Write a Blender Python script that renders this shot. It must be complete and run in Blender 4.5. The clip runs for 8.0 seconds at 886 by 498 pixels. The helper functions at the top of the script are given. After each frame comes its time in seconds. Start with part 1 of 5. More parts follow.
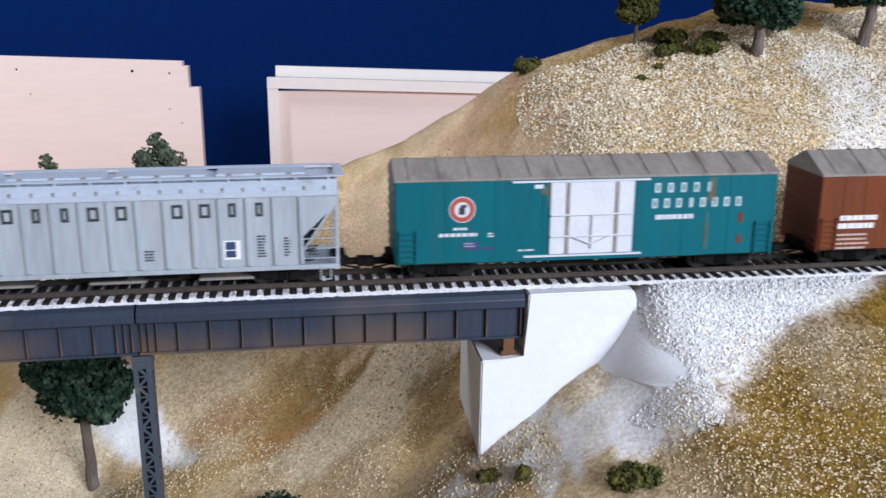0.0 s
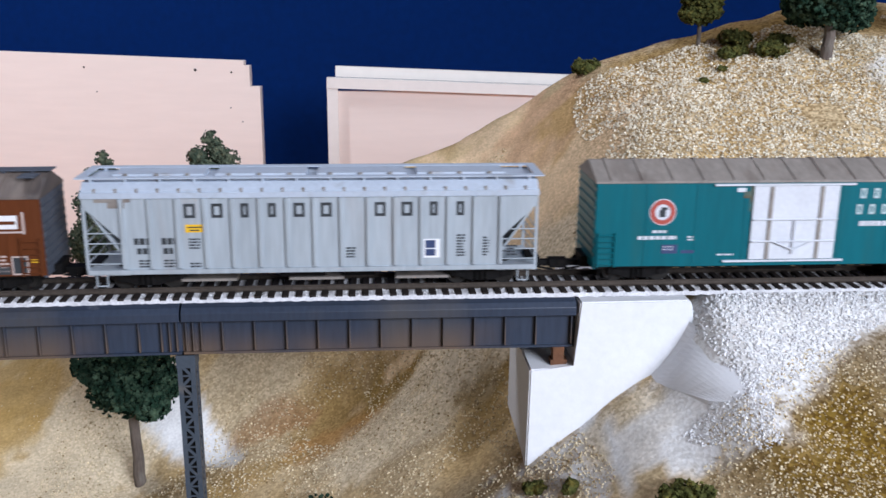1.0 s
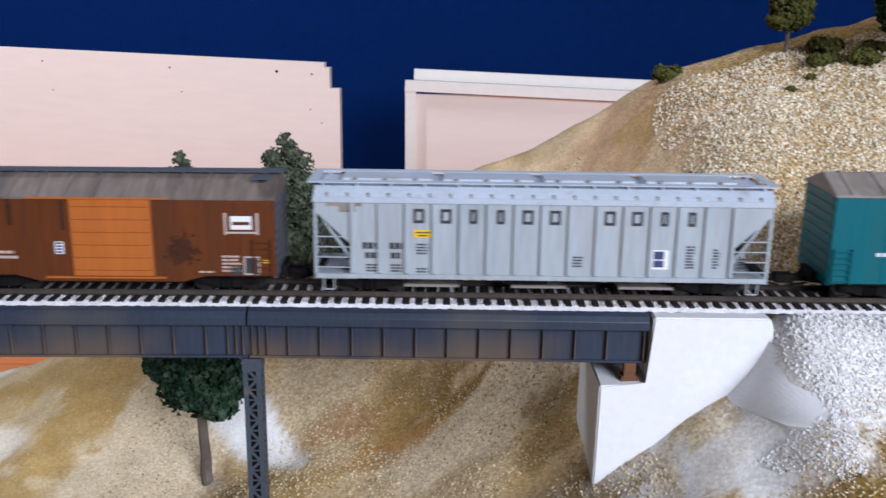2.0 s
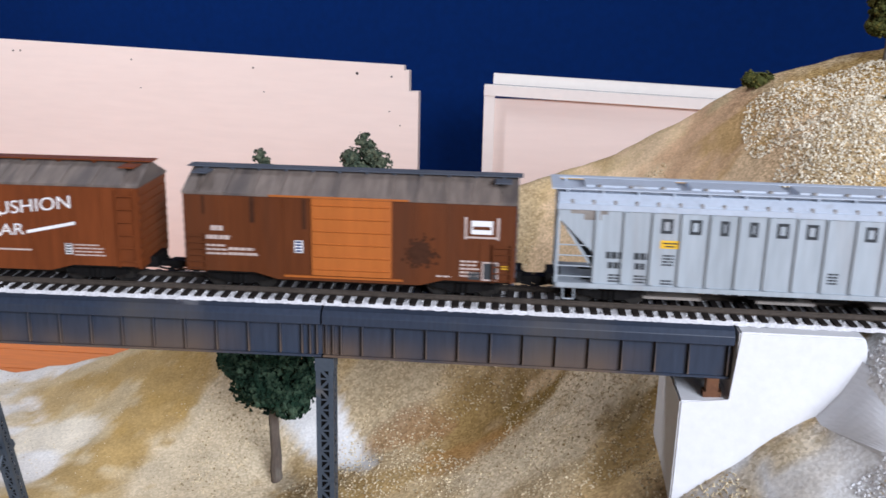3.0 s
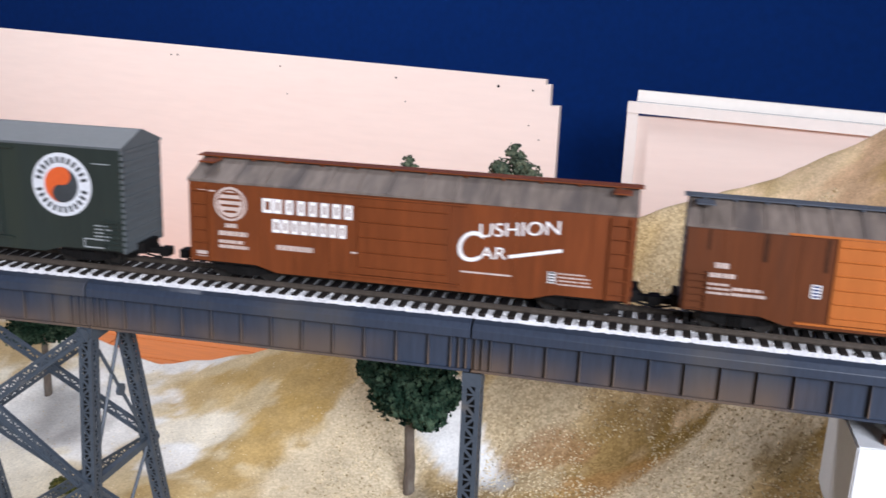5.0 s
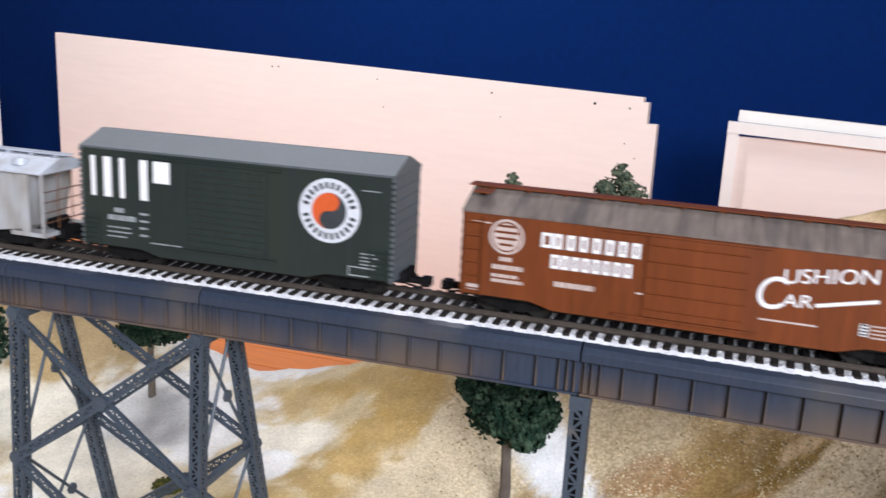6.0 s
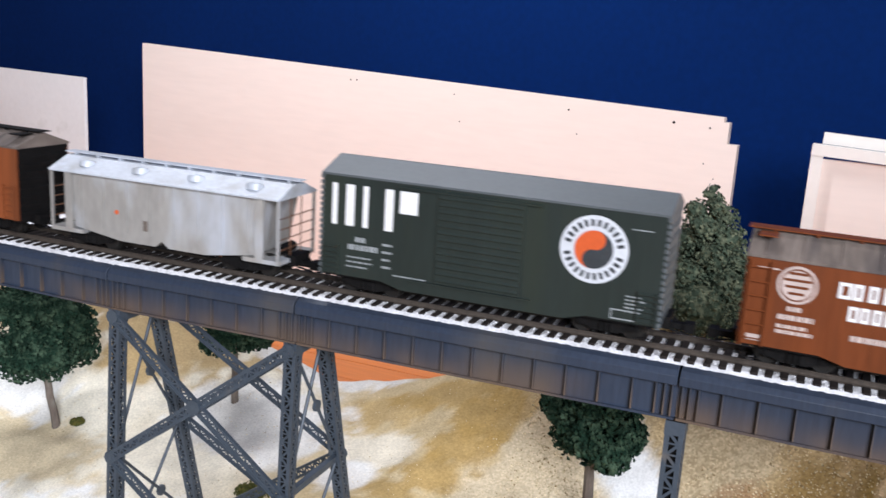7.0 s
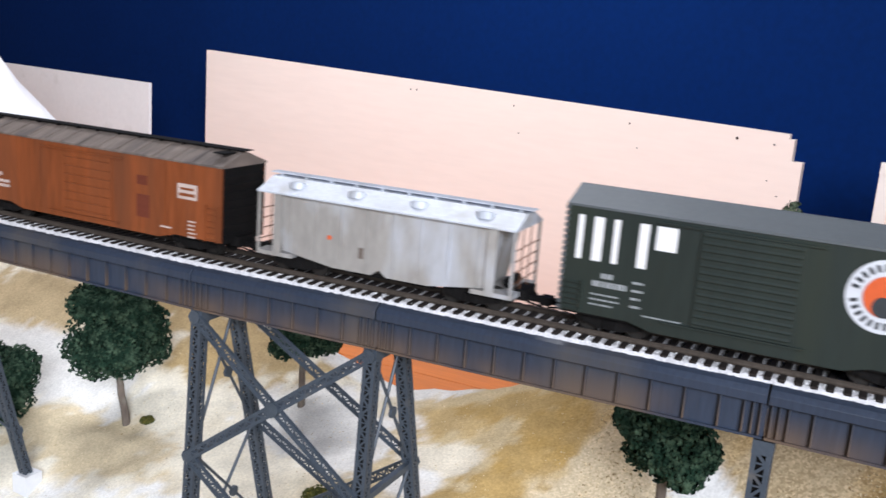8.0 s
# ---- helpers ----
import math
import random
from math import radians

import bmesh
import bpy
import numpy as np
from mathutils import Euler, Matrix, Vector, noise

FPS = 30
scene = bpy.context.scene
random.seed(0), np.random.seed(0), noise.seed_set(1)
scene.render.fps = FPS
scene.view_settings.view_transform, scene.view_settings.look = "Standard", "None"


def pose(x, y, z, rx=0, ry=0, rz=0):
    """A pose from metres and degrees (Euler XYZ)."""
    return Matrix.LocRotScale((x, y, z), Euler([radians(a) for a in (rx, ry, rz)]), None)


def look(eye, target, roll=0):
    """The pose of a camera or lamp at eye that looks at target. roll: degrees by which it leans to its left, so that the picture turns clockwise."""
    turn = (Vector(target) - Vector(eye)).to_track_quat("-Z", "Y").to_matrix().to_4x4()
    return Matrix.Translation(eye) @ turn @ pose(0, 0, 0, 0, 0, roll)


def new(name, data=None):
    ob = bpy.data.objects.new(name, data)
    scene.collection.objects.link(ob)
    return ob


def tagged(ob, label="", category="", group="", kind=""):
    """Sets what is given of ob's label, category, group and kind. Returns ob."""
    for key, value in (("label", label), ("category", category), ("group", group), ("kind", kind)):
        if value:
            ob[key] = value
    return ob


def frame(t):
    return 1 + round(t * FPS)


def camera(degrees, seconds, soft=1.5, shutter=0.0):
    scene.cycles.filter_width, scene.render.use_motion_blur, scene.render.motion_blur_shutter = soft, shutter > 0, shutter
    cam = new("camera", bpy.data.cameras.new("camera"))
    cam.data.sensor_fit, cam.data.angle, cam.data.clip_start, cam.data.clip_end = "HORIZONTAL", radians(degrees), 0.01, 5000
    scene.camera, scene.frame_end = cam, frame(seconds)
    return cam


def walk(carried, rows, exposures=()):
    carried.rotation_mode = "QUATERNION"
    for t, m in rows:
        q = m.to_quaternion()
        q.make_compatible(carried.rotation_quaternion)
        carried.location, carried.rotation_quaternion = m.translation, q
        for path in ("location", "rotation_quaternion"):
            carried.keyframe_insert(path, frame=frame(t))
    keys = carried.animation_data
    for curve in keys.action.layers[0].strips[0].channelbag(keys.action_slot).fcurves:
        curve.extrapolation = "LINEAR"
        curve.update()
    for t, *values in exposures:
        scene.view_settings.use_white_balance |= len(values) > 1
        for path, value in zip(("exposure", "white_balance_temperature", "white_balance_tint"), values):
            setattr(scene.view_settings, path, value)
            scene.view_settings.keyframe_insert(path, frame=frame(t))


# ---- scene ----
cam = camera(49.9, 8.0, soft=1.5, shutter=0.5)
PATH = [
    (0, (-0.097, -0.404, 0.14), (0.172, 1.501, -0.406), 0.3),
    (0.5, (-0.094, -0.401, 0.138), (0.112, 1.513, -0.404), 0.3),
    (1, (-0.092, -0.394, 0.138), (0.057, 1.525, -0.405), 0.5),
    (1.5, (-0.088, -0.388, 0.138), (-0.007, 1.535, -0.405), 0.5),
    (2, (-0.089, -0.385, 0.138), (-0.098, 1.541, -0.4), 0.7),
    (3.5, (-0.093, -0.372, 0.133), (-0.308, 1.545, -0.396), 1.5),
    (4, (-0.096, -0.366, 0.131), (-0.357, 1.545, -0.395), 1.7),
    (4.5, (-0.101, -0.364, 0.13), (-0.44, 1.537, -0.389), 2.0),
    (6, (-0.117, -0.364, 0.131), (-0.719, 1.48, -0.358), 2.9),
    (6.5, (-0.124, -0.365, 0.131), (-0.807, 1.453, -0.348), 3.2),
    (7, (-0.129, -0.368, 0.131), (-0.866, 1.432, -0.336), 3.6),
    (7.5, (-0.134, -0.371, 0.131), (-0.918, 1.413, -0.319), 3.8),
    (8, (-0.143, -0.374, 0.129), (-0.978, 1.387, -0.323), 4.4),
]
walk(cam, [(t, look(eye, target, roll)) for t, eye, target, roll in PATH],
     exposures=[(0, -0.12, 6100, 14), (2, -0.19, 6150, 15), (4, 0.06, 6350, 15), (8, 0.16, 6400, 13)])

# ---- light: daylight from an unseen window to the right behind the viewer, and an added fill light ----
world = bpy.data.worlds.new("room_air")
world.use_nodes = True
scene.world = world
world.node_tree.nodes["Background"].inputs[0].default_value = (0.55, 0.65, 0.85, 1)
world.node_tree.nodes["Background"].inputs[1].default_value = 0.008
LAMP_AT, LAMP_TO = (1.45, -2.44, 1.15), (-0.5, 0.5, -0.1)
lamp_data = bpy.data.lights.new("window_daylight", "AREA")
lamp_data.shape, lamp_data.size, lamp_data.size_y = "RECTANGLE", 1.5, 1.0
lamp_data.energy, lamp_data.color = 162, (0.84, 0.91, 1.0)
lamp = new("window_daylight", lamp_data)
lamp.matrix_world = look(LAMP_AT, LAMP_TO)
# added fill light without a known source, brightens the boards and wall at back left
second_data = bpy.data.lights.new("added_fill_light", "AREA")
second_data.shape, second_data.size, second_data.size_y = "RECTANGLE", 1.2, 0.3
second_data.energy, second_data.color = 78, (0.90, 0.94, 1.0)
second_lamp = new("added_fill_light", second_data)
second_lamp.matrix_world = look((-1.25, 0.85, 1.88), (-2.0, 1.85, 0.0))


# ---- materials ----
def pbr(name, base, rough=0.6, metal=0.0, var=0.15, coarse=25.0, fine=400.0, bump=0.2, wear=None, wear_at=0.6,
        stretch=(1, 1, 1), paint=False):
    m = bpy.data.materials.new(name)
    m.use_nodes = True
    n, k = m.node_tree.nodes, m.node_tree.links
    b = n["Principled BSDF"]
    b.inputs["Roughness"].default_value, b.inputs["Metallic"].default_value = rough, metal
    co = n.new("ShaderNodeTexCoord")
    mp = n.new("ShaderNodeMapping")
    mp.inputs["Scale"].default_value = stretch
    k.new(co.outputs["Object"], mp.inputs["Vector"])
    big, small = n.new("ShaderNodeTexNoise"), n.new("ShaderNodeTexNoise")
    for t, s, d in ((big, coarse, 4), (small, fine, 3)):
        t.inputs["Scale"].default_value, t.inputs["Detail"].default_value = s, d
        k.new(mp.outputs[0], t.inputs["Vector"])
    both = n.new("ShaderNodeMath")
    both.operation = "ADD"
    k.new(big.outputs["Fac"], both.inputs[0])
    k.new(small.outputs["Fac"], both.inputs[1])
    ramp = n.new("ShaderNodeMapRange")
    ramp.inputs["From Min"].default_value, ramp.inputs["From Max"].default_value = 0.7, 1.3
    ramp.inputs["To Min"].default_value, ramp.inputs["To Max"].default_value = 1 - var, 1 + var
    k.new(both.outputs[0], ramp.inputs["Value"])
    mul = n.new("ShaderNodeMix")
    mul.data_type, mul.blend_type = "RGBA", "MULTIPLY"
    mul.inputs["Factor"].default_value = 1
    if paint:
        at = n.new("ShaderNodeAttribute")
        at.attribute_name = "paint"
        k.new(at.outputs["Color"], mul.inputs["A"])
    else:
        mul.inputs["A"].default_value = (*base, 1)
    k.new(ramp.outputs[0], mul.inputs["B"])
    out = mul.outputs["Result"]
    if wear:
        st = n.new("ShaderNodeTexNoise")
        st.inputs["Scale"].default_value, st.inputs["Detail"].default_value = coarse * 1.7, 6
        k.new(mp.outputs[0], st.inputs["Vector"])
        lim = n.new("ShaderNodeMapRange")
        lim.inputs["From Min"].default_value, lim.inputs["From Max"].default_value = wear_at - 0.1, wear_at + 0.14
        k.new(st.outputs["Fac"], lim.inputs["Value"])
        mx = n.new("ShaderNodeMix")
        mx.data_type = "RGBA"
        mx.inputs["B"].default_value = (*wear, 1)
        k.new(lim.outputs[0], mx.inputs["Factor"])
        k.new(out, mx.inputs["A"])
        out = mx.outputs["Result"]
    k.new(out, b.inputs["Base Color"])
    if bump:
        bp = n.new("ShaderNodeBump")
        bp.inputs["Strength"].default_value, bp.inputs["Distance"].default_value = bump, 0.0006
        k.new(small.outputs["Fac"], bp.inputs["Height"])
        k.new(bp.outputs[0], b.inputs["Normal"])
    return m


STREAK = (1.0, 1.0, 0.12)
M = {
    "girder": pbr("weathered_steel_blue", (0.030, 0.041, 0.065), 0.42, 0.0, 0.2, 9, 500, 0.15, (0.085, 0.078, 0.072), 0.60, STREAK),
    "tower": pbr("slate_grey_plastic", (0.055, 0.069, 0.088), 0.45, 0.0, 0.15, 40, 500, 0.1, (0.15, 0.13, 0.11), 0.72),
    "plaster": pbr("white_plaster", (0.76, 0.765, 0.78), 0.75, 0, 0.04, 20, 300, 0.15),
    "ballast": pbr("white_ballast", (0.64, 0.63, 0.64), 0.9, 0, 0.22, 120, 900, 0.6),
    "tie": pbr("dark_tie_plastic", (0.027, 0.022, 0.020), 0.8, 0, 0.3, 90, 700, 0.3),
    "rail": pbr("weathered_rail", (0.085, 0.068, 0.055), 0.55, 0.3, 0.25, 60, 600, 0.2),
    "ground": pbr("scenic_ground", (0.4, 0.3, 0.2), 0.95, 0, 0.18, 50, 650, 0.4, None, 0.6, (1, 1, 1), True),
    "hill_stone": pbr("speckled_hill_gravel", (0.62, 0.58, 0.50), 0.9, 0, 0.2, 150, 900, 0.4),
    "gravel": pbr("pale_gravel", (0.62, 0.58, 0.50), 0.9, 0, 0.3, 150, 900, 0.4),
    "chips": pbr("white_stone_chips", (0.78, 0.78, 0.78), 0.9, 0, 0.1, 150, 900, 0.4),
    "leaf": pbr("dark_green_foam_foliage", (0.013, 0.032, 0.020), 0.9, 0, 0.55, 75, 600, 0.4, (0.085, 0.135, 0.085), 0.56),
    "pine": pbr("grey_green_foam_foliage", (0.048, 0.066, 0.044), 0.9, 0, 0.5, 120, 600, 0.4, (0.18, 0.19, 0.12), 0.56),
    "olive": pbr("olive_foam_foliage", (0.07, 0.075, 0.022), 0.9, 0, 0.45, 150, 600, 0.4, (0.16, 0.13, 0.03), 0.6),
    "bark": pbr("brown_twig_bark", (0.13, 0.10, 0.08), 0.85, 0, 0.3, 120, 600, 0.5, (0.2, 0.18, 0.15), 0.6, (1, 1, 0.3)),
    "panel": pbr("pale_birch_panel", (0.87, 0.745, 0.66), 0.55, 0, 0.03, 3, 40, 0.05, None, 0.6, (0.2, 1, 2)),
    "panel_edge": pbr("cream_trim", (0.84, 0.79, 0.72), 0.5, 0, 0.03, 4, 60, 0.05),
    "white_card": pbr("white_card", (0.84, 0.83, 0.81), 0.7, 0, 0.03, 6, 60, 0.05, (0.6, 0.58, 0.53), 0.72),
    "blue_wall": pbr("deep_blue_wall", (0.0003, 0.015, 0.090), 0.95, 0, 0.12, 1.2, 60, 0.1),
    "room_wall": pbr("off_white_wall", (0.24, 0.235, 0.23), 0.8, 0, 0.05, 2, 60, 0.1),
    "floor": pbr("orange_wood_floor", (0.52, 0.135, 0.012), 0.4, 0, 0.16, 3, 60, 0.1, None, 0.6, (0.25, 3, 1)),
    "table": pbr("plywood_table", (0.42, 0.31, 0.2), 0.7, 0, 0.12, 5, 60, 0.1),
    "black": pbr("black_plastic", (0.008, 0.0075, 0.0075), 0.65, 0, 0.3, 100, 600, 0.2, (0.018, 0.014, 0.012), 0.7),
    "metal": pbr("dull_wheel_metal", (0.025, 0.023, 0.021), 0.5, 0.3, 0.2, 100, 600, 0.1),
    "hopper": pbr("pale_grey_car_paint", (0.355, 0.397, 0.428), 0.5, 0, 0.14, 45, 500, 0.08, (0.33, 0.31, 0.30), 0.68, STREAK),
    "hopper_roof": pbr("pale_blue_grey_roof", (0.44, 0.495, 0.57), 0.5, 0, 0.08, 60, 500, 0.08, (0.30, 0.29, 0.28), 0.7),
    "teal": pbr("teal_car_paint", (0.0, 0.112, 0.140), 0.36, 0, 0.10, 40, 500, 0.05, (0.012, 0.105, 0.115), 0.66, STREAK),
    "galvan": pbr("weathered_galvanised_roof", (0.25, 0.222, 0.195), 0.6, 0.0, 0.2, 60, 500, 0.15, (0.16, 0.13, 0.11), 0.62, (1, 0.2, 1)),
    "silver": pbr("silver_door_paint", (0.62, 0.64, 0.68), 0.45, 0.0, 0.08, 60, 500, 0.05),
    "brown": pbr("boxcar_brown_paint", (0.112, 0.032, 0.010), 0.48, 0, 0.16, 35, 500, 0.08, (0.085, 0.030, 0.014), 0.60, STREAK),
    "red_brown": pbr("red_brown_paint", (0.152, 0.039, 0.011), 0.45, 0, 0.2, 35, 500, 0.06, (0.12, 0.034, 0.013), 0.64, STREAK),
    "rust_brown": pbr("worn_rust_brown_paint", (0.205, 0.056, 0.018), 0.52, 0, 0.26, 35, 500, 0.1, (0.13, 0.046, 0.022), 0.58, STREAK),
    "maroon": pbr("maroon_brown_paint", (0.135, 0.035, 0.02), 0.5, 0, 0.12, 35, 500, 0.08),
    "orange": pbr("orange_door_paint", (0.42, 0.122, 0.025), 0.48, 0, 0.10, 40, 500, 0.06, (0.38, 0.11, 0.03), 0.66, STREAK),
    "grime_roof": pbr("soot_stained_roof", (0.165, 0.132, 0.112), 0.65, 0, 0.3, 70, 500, 0.15, (0.09, 0.075, 0.07), 0.58, (1, 0.15, 0.3)),
    "green": pbr("dark_olive_green_paint", (0.021, 0.029, 0.026), 0.4, 0, 0.12, 35, 500, 0.06, (0.028, 0.036, 0.026), 0.64, STREAK),
    "green_roof": pbr("grey_green_roof", (0.088, 0.101, 0.108), 0.5, 0, 0.08, 40, 500, 0.05),
    "slate": pbr("slate_blue_running_board", (0.075, 0.085, 0.105), 0.6, 0, 0.2, 60, 500, 0.1),
    "grey_car": pbr("worn_light_grey_paint", (0.30, 0.285, 0.265), 0.5, 0, 0.16, 40, 500, 0.1, (0.50, 0.53, 0.59), 0.62, (0.6, 1, 0.25)),
    "grey_roof": pbr("pale_aluminium_roof", (0.50, 0.53, 0.58), 0.4, 0, 0.14, 50, 500, 0.1, (0.36, 0.36, 0.36), 0.62),
    "white_ink": pbr("white_lettering", (0.80, 0.80, 0.80), 0.55, 0, 0.06, 90, 500, 0.0, (0.55, 0.45, 0.40), 0.74),
    "dim_ink": pbr("faded_pale_lettering", (0.52, 0.42, 0.38), 0.6, 0, 0.15, 90, 500, 0.0),
    "worn_white_ink": pbr("rubbed_grey_white_lettering", (0.30, 0.32, 0.33), 0.6, 0, 0.2, 90, 500, 0.0, (0.12, 0.14, 0.13), 0.6),
    "black_ink": pbr("charcoal_lettering", (0.045, 0.05, 0.055), 0.55, 0, 0.15, 90, 500, 0.0),
    "blue_ink": pbr("navy_stencil", (0.03, 0.05, 0.13), 0.55, 0, 0.15, 90, 500, 0.0),
    "red_ink": pbr("red_orange_emblem", (0.62, 0.10, 0.022), 0.5, 0, 0.06, 90, 500, 0.0),
    "dull_red_ink": pbr("dull_red_emblem", (0.40, 0.065, 0.045), 0.55, 0, 0.12, 90, 500, 0.0),
    "yellow_ink": pbr("yellow_stencil", (0.80, 0.47, 0.02), 0.5, 0, 0.06, 90, 500, 0.0),
    "stain": pbr("brown_stain", (0.10, 0.085, 0.05), 0.8, 0, 0.3, 90, 500, 0.1, (0.03, 0.13, 0.13), 0.52),
    "pale_teal_ink": pbr("faded_teal_white_lettering", (0.42, 0.52, 0.53), 0.6, 0, 0.15, 90, 500, 0.0, (0.15, 0.3, 0.31), 0.66),
    "grime": pbr("dark_soot_patch", (0.055, 0.022, 0.012), 0.8, 0, 0.3, 90, 500, 0.1),
    "rust": pbr("orange_rust", (0.13, 0.055, 0.025), 0.9, 0, 0.3, 90, 500, 0.2),
}


def vary_by_piece(m, dark, light):
    """Give each loose piece of a mesh its own shade between two colours."""
    n, k = m.node_tree.nodes, m.node_tree.links
    g = n.new("ShaderNodeNewGeometry")
    r = n.new("ShaderNodeValToRGB")
    r.color_ramp.elements[0].color, r.color_ramp.elements[1].color = (*dark, 1), (*light, 1)
    e = r.color_ramp.elements.new(0.45)
    e.color = (*[d * 0.25 + c * 0.75 for d, c in zip(dark, light)], 1)
    k.new(g.outputs["Random Per Island"], r.inputs[0])
    for link in list(k):
        if link.to_node.bl_idname == "ShaderNodeMix" and link.to_socket.identifier == "B_Color":
            mix = link.to_node
            k.new(r.outputs[0], mix.inputs["A"])
            break


def rust_low(m, top, low, colour):
    """Brown dust on the lower part of the girders, uneven along its upper edge."""
    n, k = m.node_tree.nodes, m.node_tree.links
    b = n["Principled BSDF"]
    old = b.inputs["Base Color"].links[0].from_socket
    co, sep = n.new("ShaderNodeTexCoord"), n.new("ShaderNodeSeparateXYZ")
    k.new(co.outputs["Object"], sep.inputs[0])
    up = n.new("ShaderNodeMapRange")
    up.inputs["From Min"].default_value, up.inputs["From Max"].default_value = top, low
    k.new(sep.outputs["Z"], up.inputs["Value"])
    t = n.new("ShaderNodeTexNoise")
    t.inputs["Scale"].default_value, t.inputs["Detail"].default_value = 14, 3
    k.new(co.outputs["Object"], t.inputs["Vector"])
    lim = n.new("ShaderNodeMapRange")
    lim.inputs["From Min"].default_value, lim.inputs["From Max"].default_value = 0.42, 0.62
    k.new(t.outputs["Fac"], lim.inputs["Value"])
    mul = n.new("ShaderNodeMath")
    mul.operation = "MULTIPLY"
    k.new(up.outputs[0], mul.inputs[0])
    k.new(lim.outputs[0], mul.inputs[1])
    mx = n.new("ShaderNodeMix")
    mx.data_type = "RGBA"
    mx.inputs["B"].default_value = (*colour, 1)
    k.new(mul.outputs[0], mx.inputs["Factor"])
    k.new(old, mx.inputs["A"])
    k.new(mx.outputs["Result"], b.inputs["Base Color"])


rust_low(M["girder"], -0.0075, -0.0205, (0.150, 0.098, 0.062))
vary_by_piece(M["chips"], (0.55, 0.53, 0.52), (0.82, 0.82, 0.82))
vary_by_piece(M["gravel"], (0.24, 0.15, 0.05), (0.80, 0.68, 0.46))
vary_by_piece(M["hill_stone"], (0.28, 0.18, 0.06), (0.90, 0.83, 0.67))
# matt, dusty surfaces have little sheen
for key, sheen in (("blue_wall", 0.1), ("black", 0.08), ("tie", 0.1), ("metal", 0.2), ("rail", 0.2), ("leaf", 0.08), ("pine", 0.1), ("olive", 0.1), ("ground", 0.1),
                   ("brown", 0.22), ("red_brown", 0.25), ("rust_brown", 0.22), ("maroon", 0.2), ("orange", 0.25), ("green", 0.3), ("teal", 0.3), ("slate", 0.2), ("grime_roof", 0.2),
                   ("tower", 0.3), ("girder", 0.35), ("black_ink", 0.15), ("grime", 0.1)):
    M[key].node_tree.nodes["Principled BSDF"].inputs["Specular IOR Level"].default_value = sheen


def grains(m, size, low, high):
    """Mottle a material with small grains, each of its own shade, as strong as the mesh's grain value says."""
    n, k = m.node_tree.nodes, m.node_tree.links
    b = n["Principled BSDF"]
    old = b.inputs["Base Color"].links[0].from_socket
    co, cells = n.new("ShaderNodeTexCoord"), n.new("ShaderNodeTexVoronoi")
    cells.inputs["Scale"].default_value = 1 / size
    k.new(co.outputs["Object"], cells.inputs["Vector"])
    pick = n.new("ShaderNodeSeparateColor")
    k.new(cells.outputs["Color"], pick.inputs[0])
    shade = n.new("ShaderNodeValToRGB")
    shade.color_ramp.elements[0].color, shade.color_ramp.elements[1].color = (*low, 1), (*high, 1)
    shade.color_ramp.elements[0].position = 0.08
    mid = shade.color_ramp.elements.new(0.55)
    mid.color = (0.92, 0.90, 0.86, 1)
    k.new(pick.outputs[0], shade.inputs[0])
    at = n.new("ShaderNodeAttribute")
    at.attribute_name = "grain"
    mul = n.new("ShaderNodeMix")
    mul.data_type, mul.blend_type = "RGBA", "MULTIPLY"
    k.new(at.outputs["Fac"], mul.inputs["Factor"])
    k.new(old, mul.inputs["A"])
    k.new(shade.outputs[0], mul.inputs["B"])
    k.new(mul.outputs["Result"], b.inputs["Base Color"])


grains(M["ground"], 0.0014, (0.52, 0.45, 0.36), (1.32, 1.32, 1.34))


# ---- mesh helpers ----
def box(bm, a, b):
    m = Matrix.Translation([(p + q) / 2 for p, q in zip(a, b)]) @ Matrix.Diagonal((*[abs(q - p) for p, q in zip(a, b)], 1))
    return bmesh.ops.create_cube(bm, size=1, matrix=m)["verts"]


def beam(bm, p, q, w, h, up=(0, 0, 1)):
    """A square bar from p to q, w across and h deep."""
    p, q = Vector(p), Vector(q)
    d = (q - p).normalized()
    side = d.cross(Vector(up))
    side = side.normalized() if side.length > 1e-4 else Vector((1, 0, 0))
    top = side.cross(d)
    ring = []
    for e in (p, q):
        ring.append([bm.verts.new(e + side * (w / 2 * i) + top * (h / 2 * j)) for i, j in ((-1, -1), (1, -1), (1, 1), (-1, 1))])
    for i in range(4):
        bm.faces.new((ring[0][i], ring[0][(i + 1) % 4], ring[1][(i + 1) % 4], ring[1][i]))
    bm.faces.new(ring[0][::-1])
    bm.faces.new(ring[1])


def rod(bm, p, q, r, sides=8, r2=None):
    p, q = Vector(p), Vector(q)
    d = q - p
    m = Matrix.Translation((p + q) / 2) @ d.to_track_quat("Z", "Y").to_matrix().to_4x4()
    return bmesh.ops.create_cone(bm, cap_ends=True, segments=sides, radius1=r, radius2=r if r2 is None else r2,
                                 depth=d.length, matrix=m)["verts"]


def prism(bm, outline, x0, x1):
    """An outline in (y, z) drawn along x."""
    a = [bm.verts.new((x0, y, z)) for y, z in outline]
    b = [bm.verts.new((x1, y, z)) for y, z in outline]
    for i in range(len(a)):
        j = (i + 1) % len(a)
        bm.faces.new((a[i], a[j], b[j], b[i]))
    bm.faces.new(a[::-1])
    bm.faces.new(b)


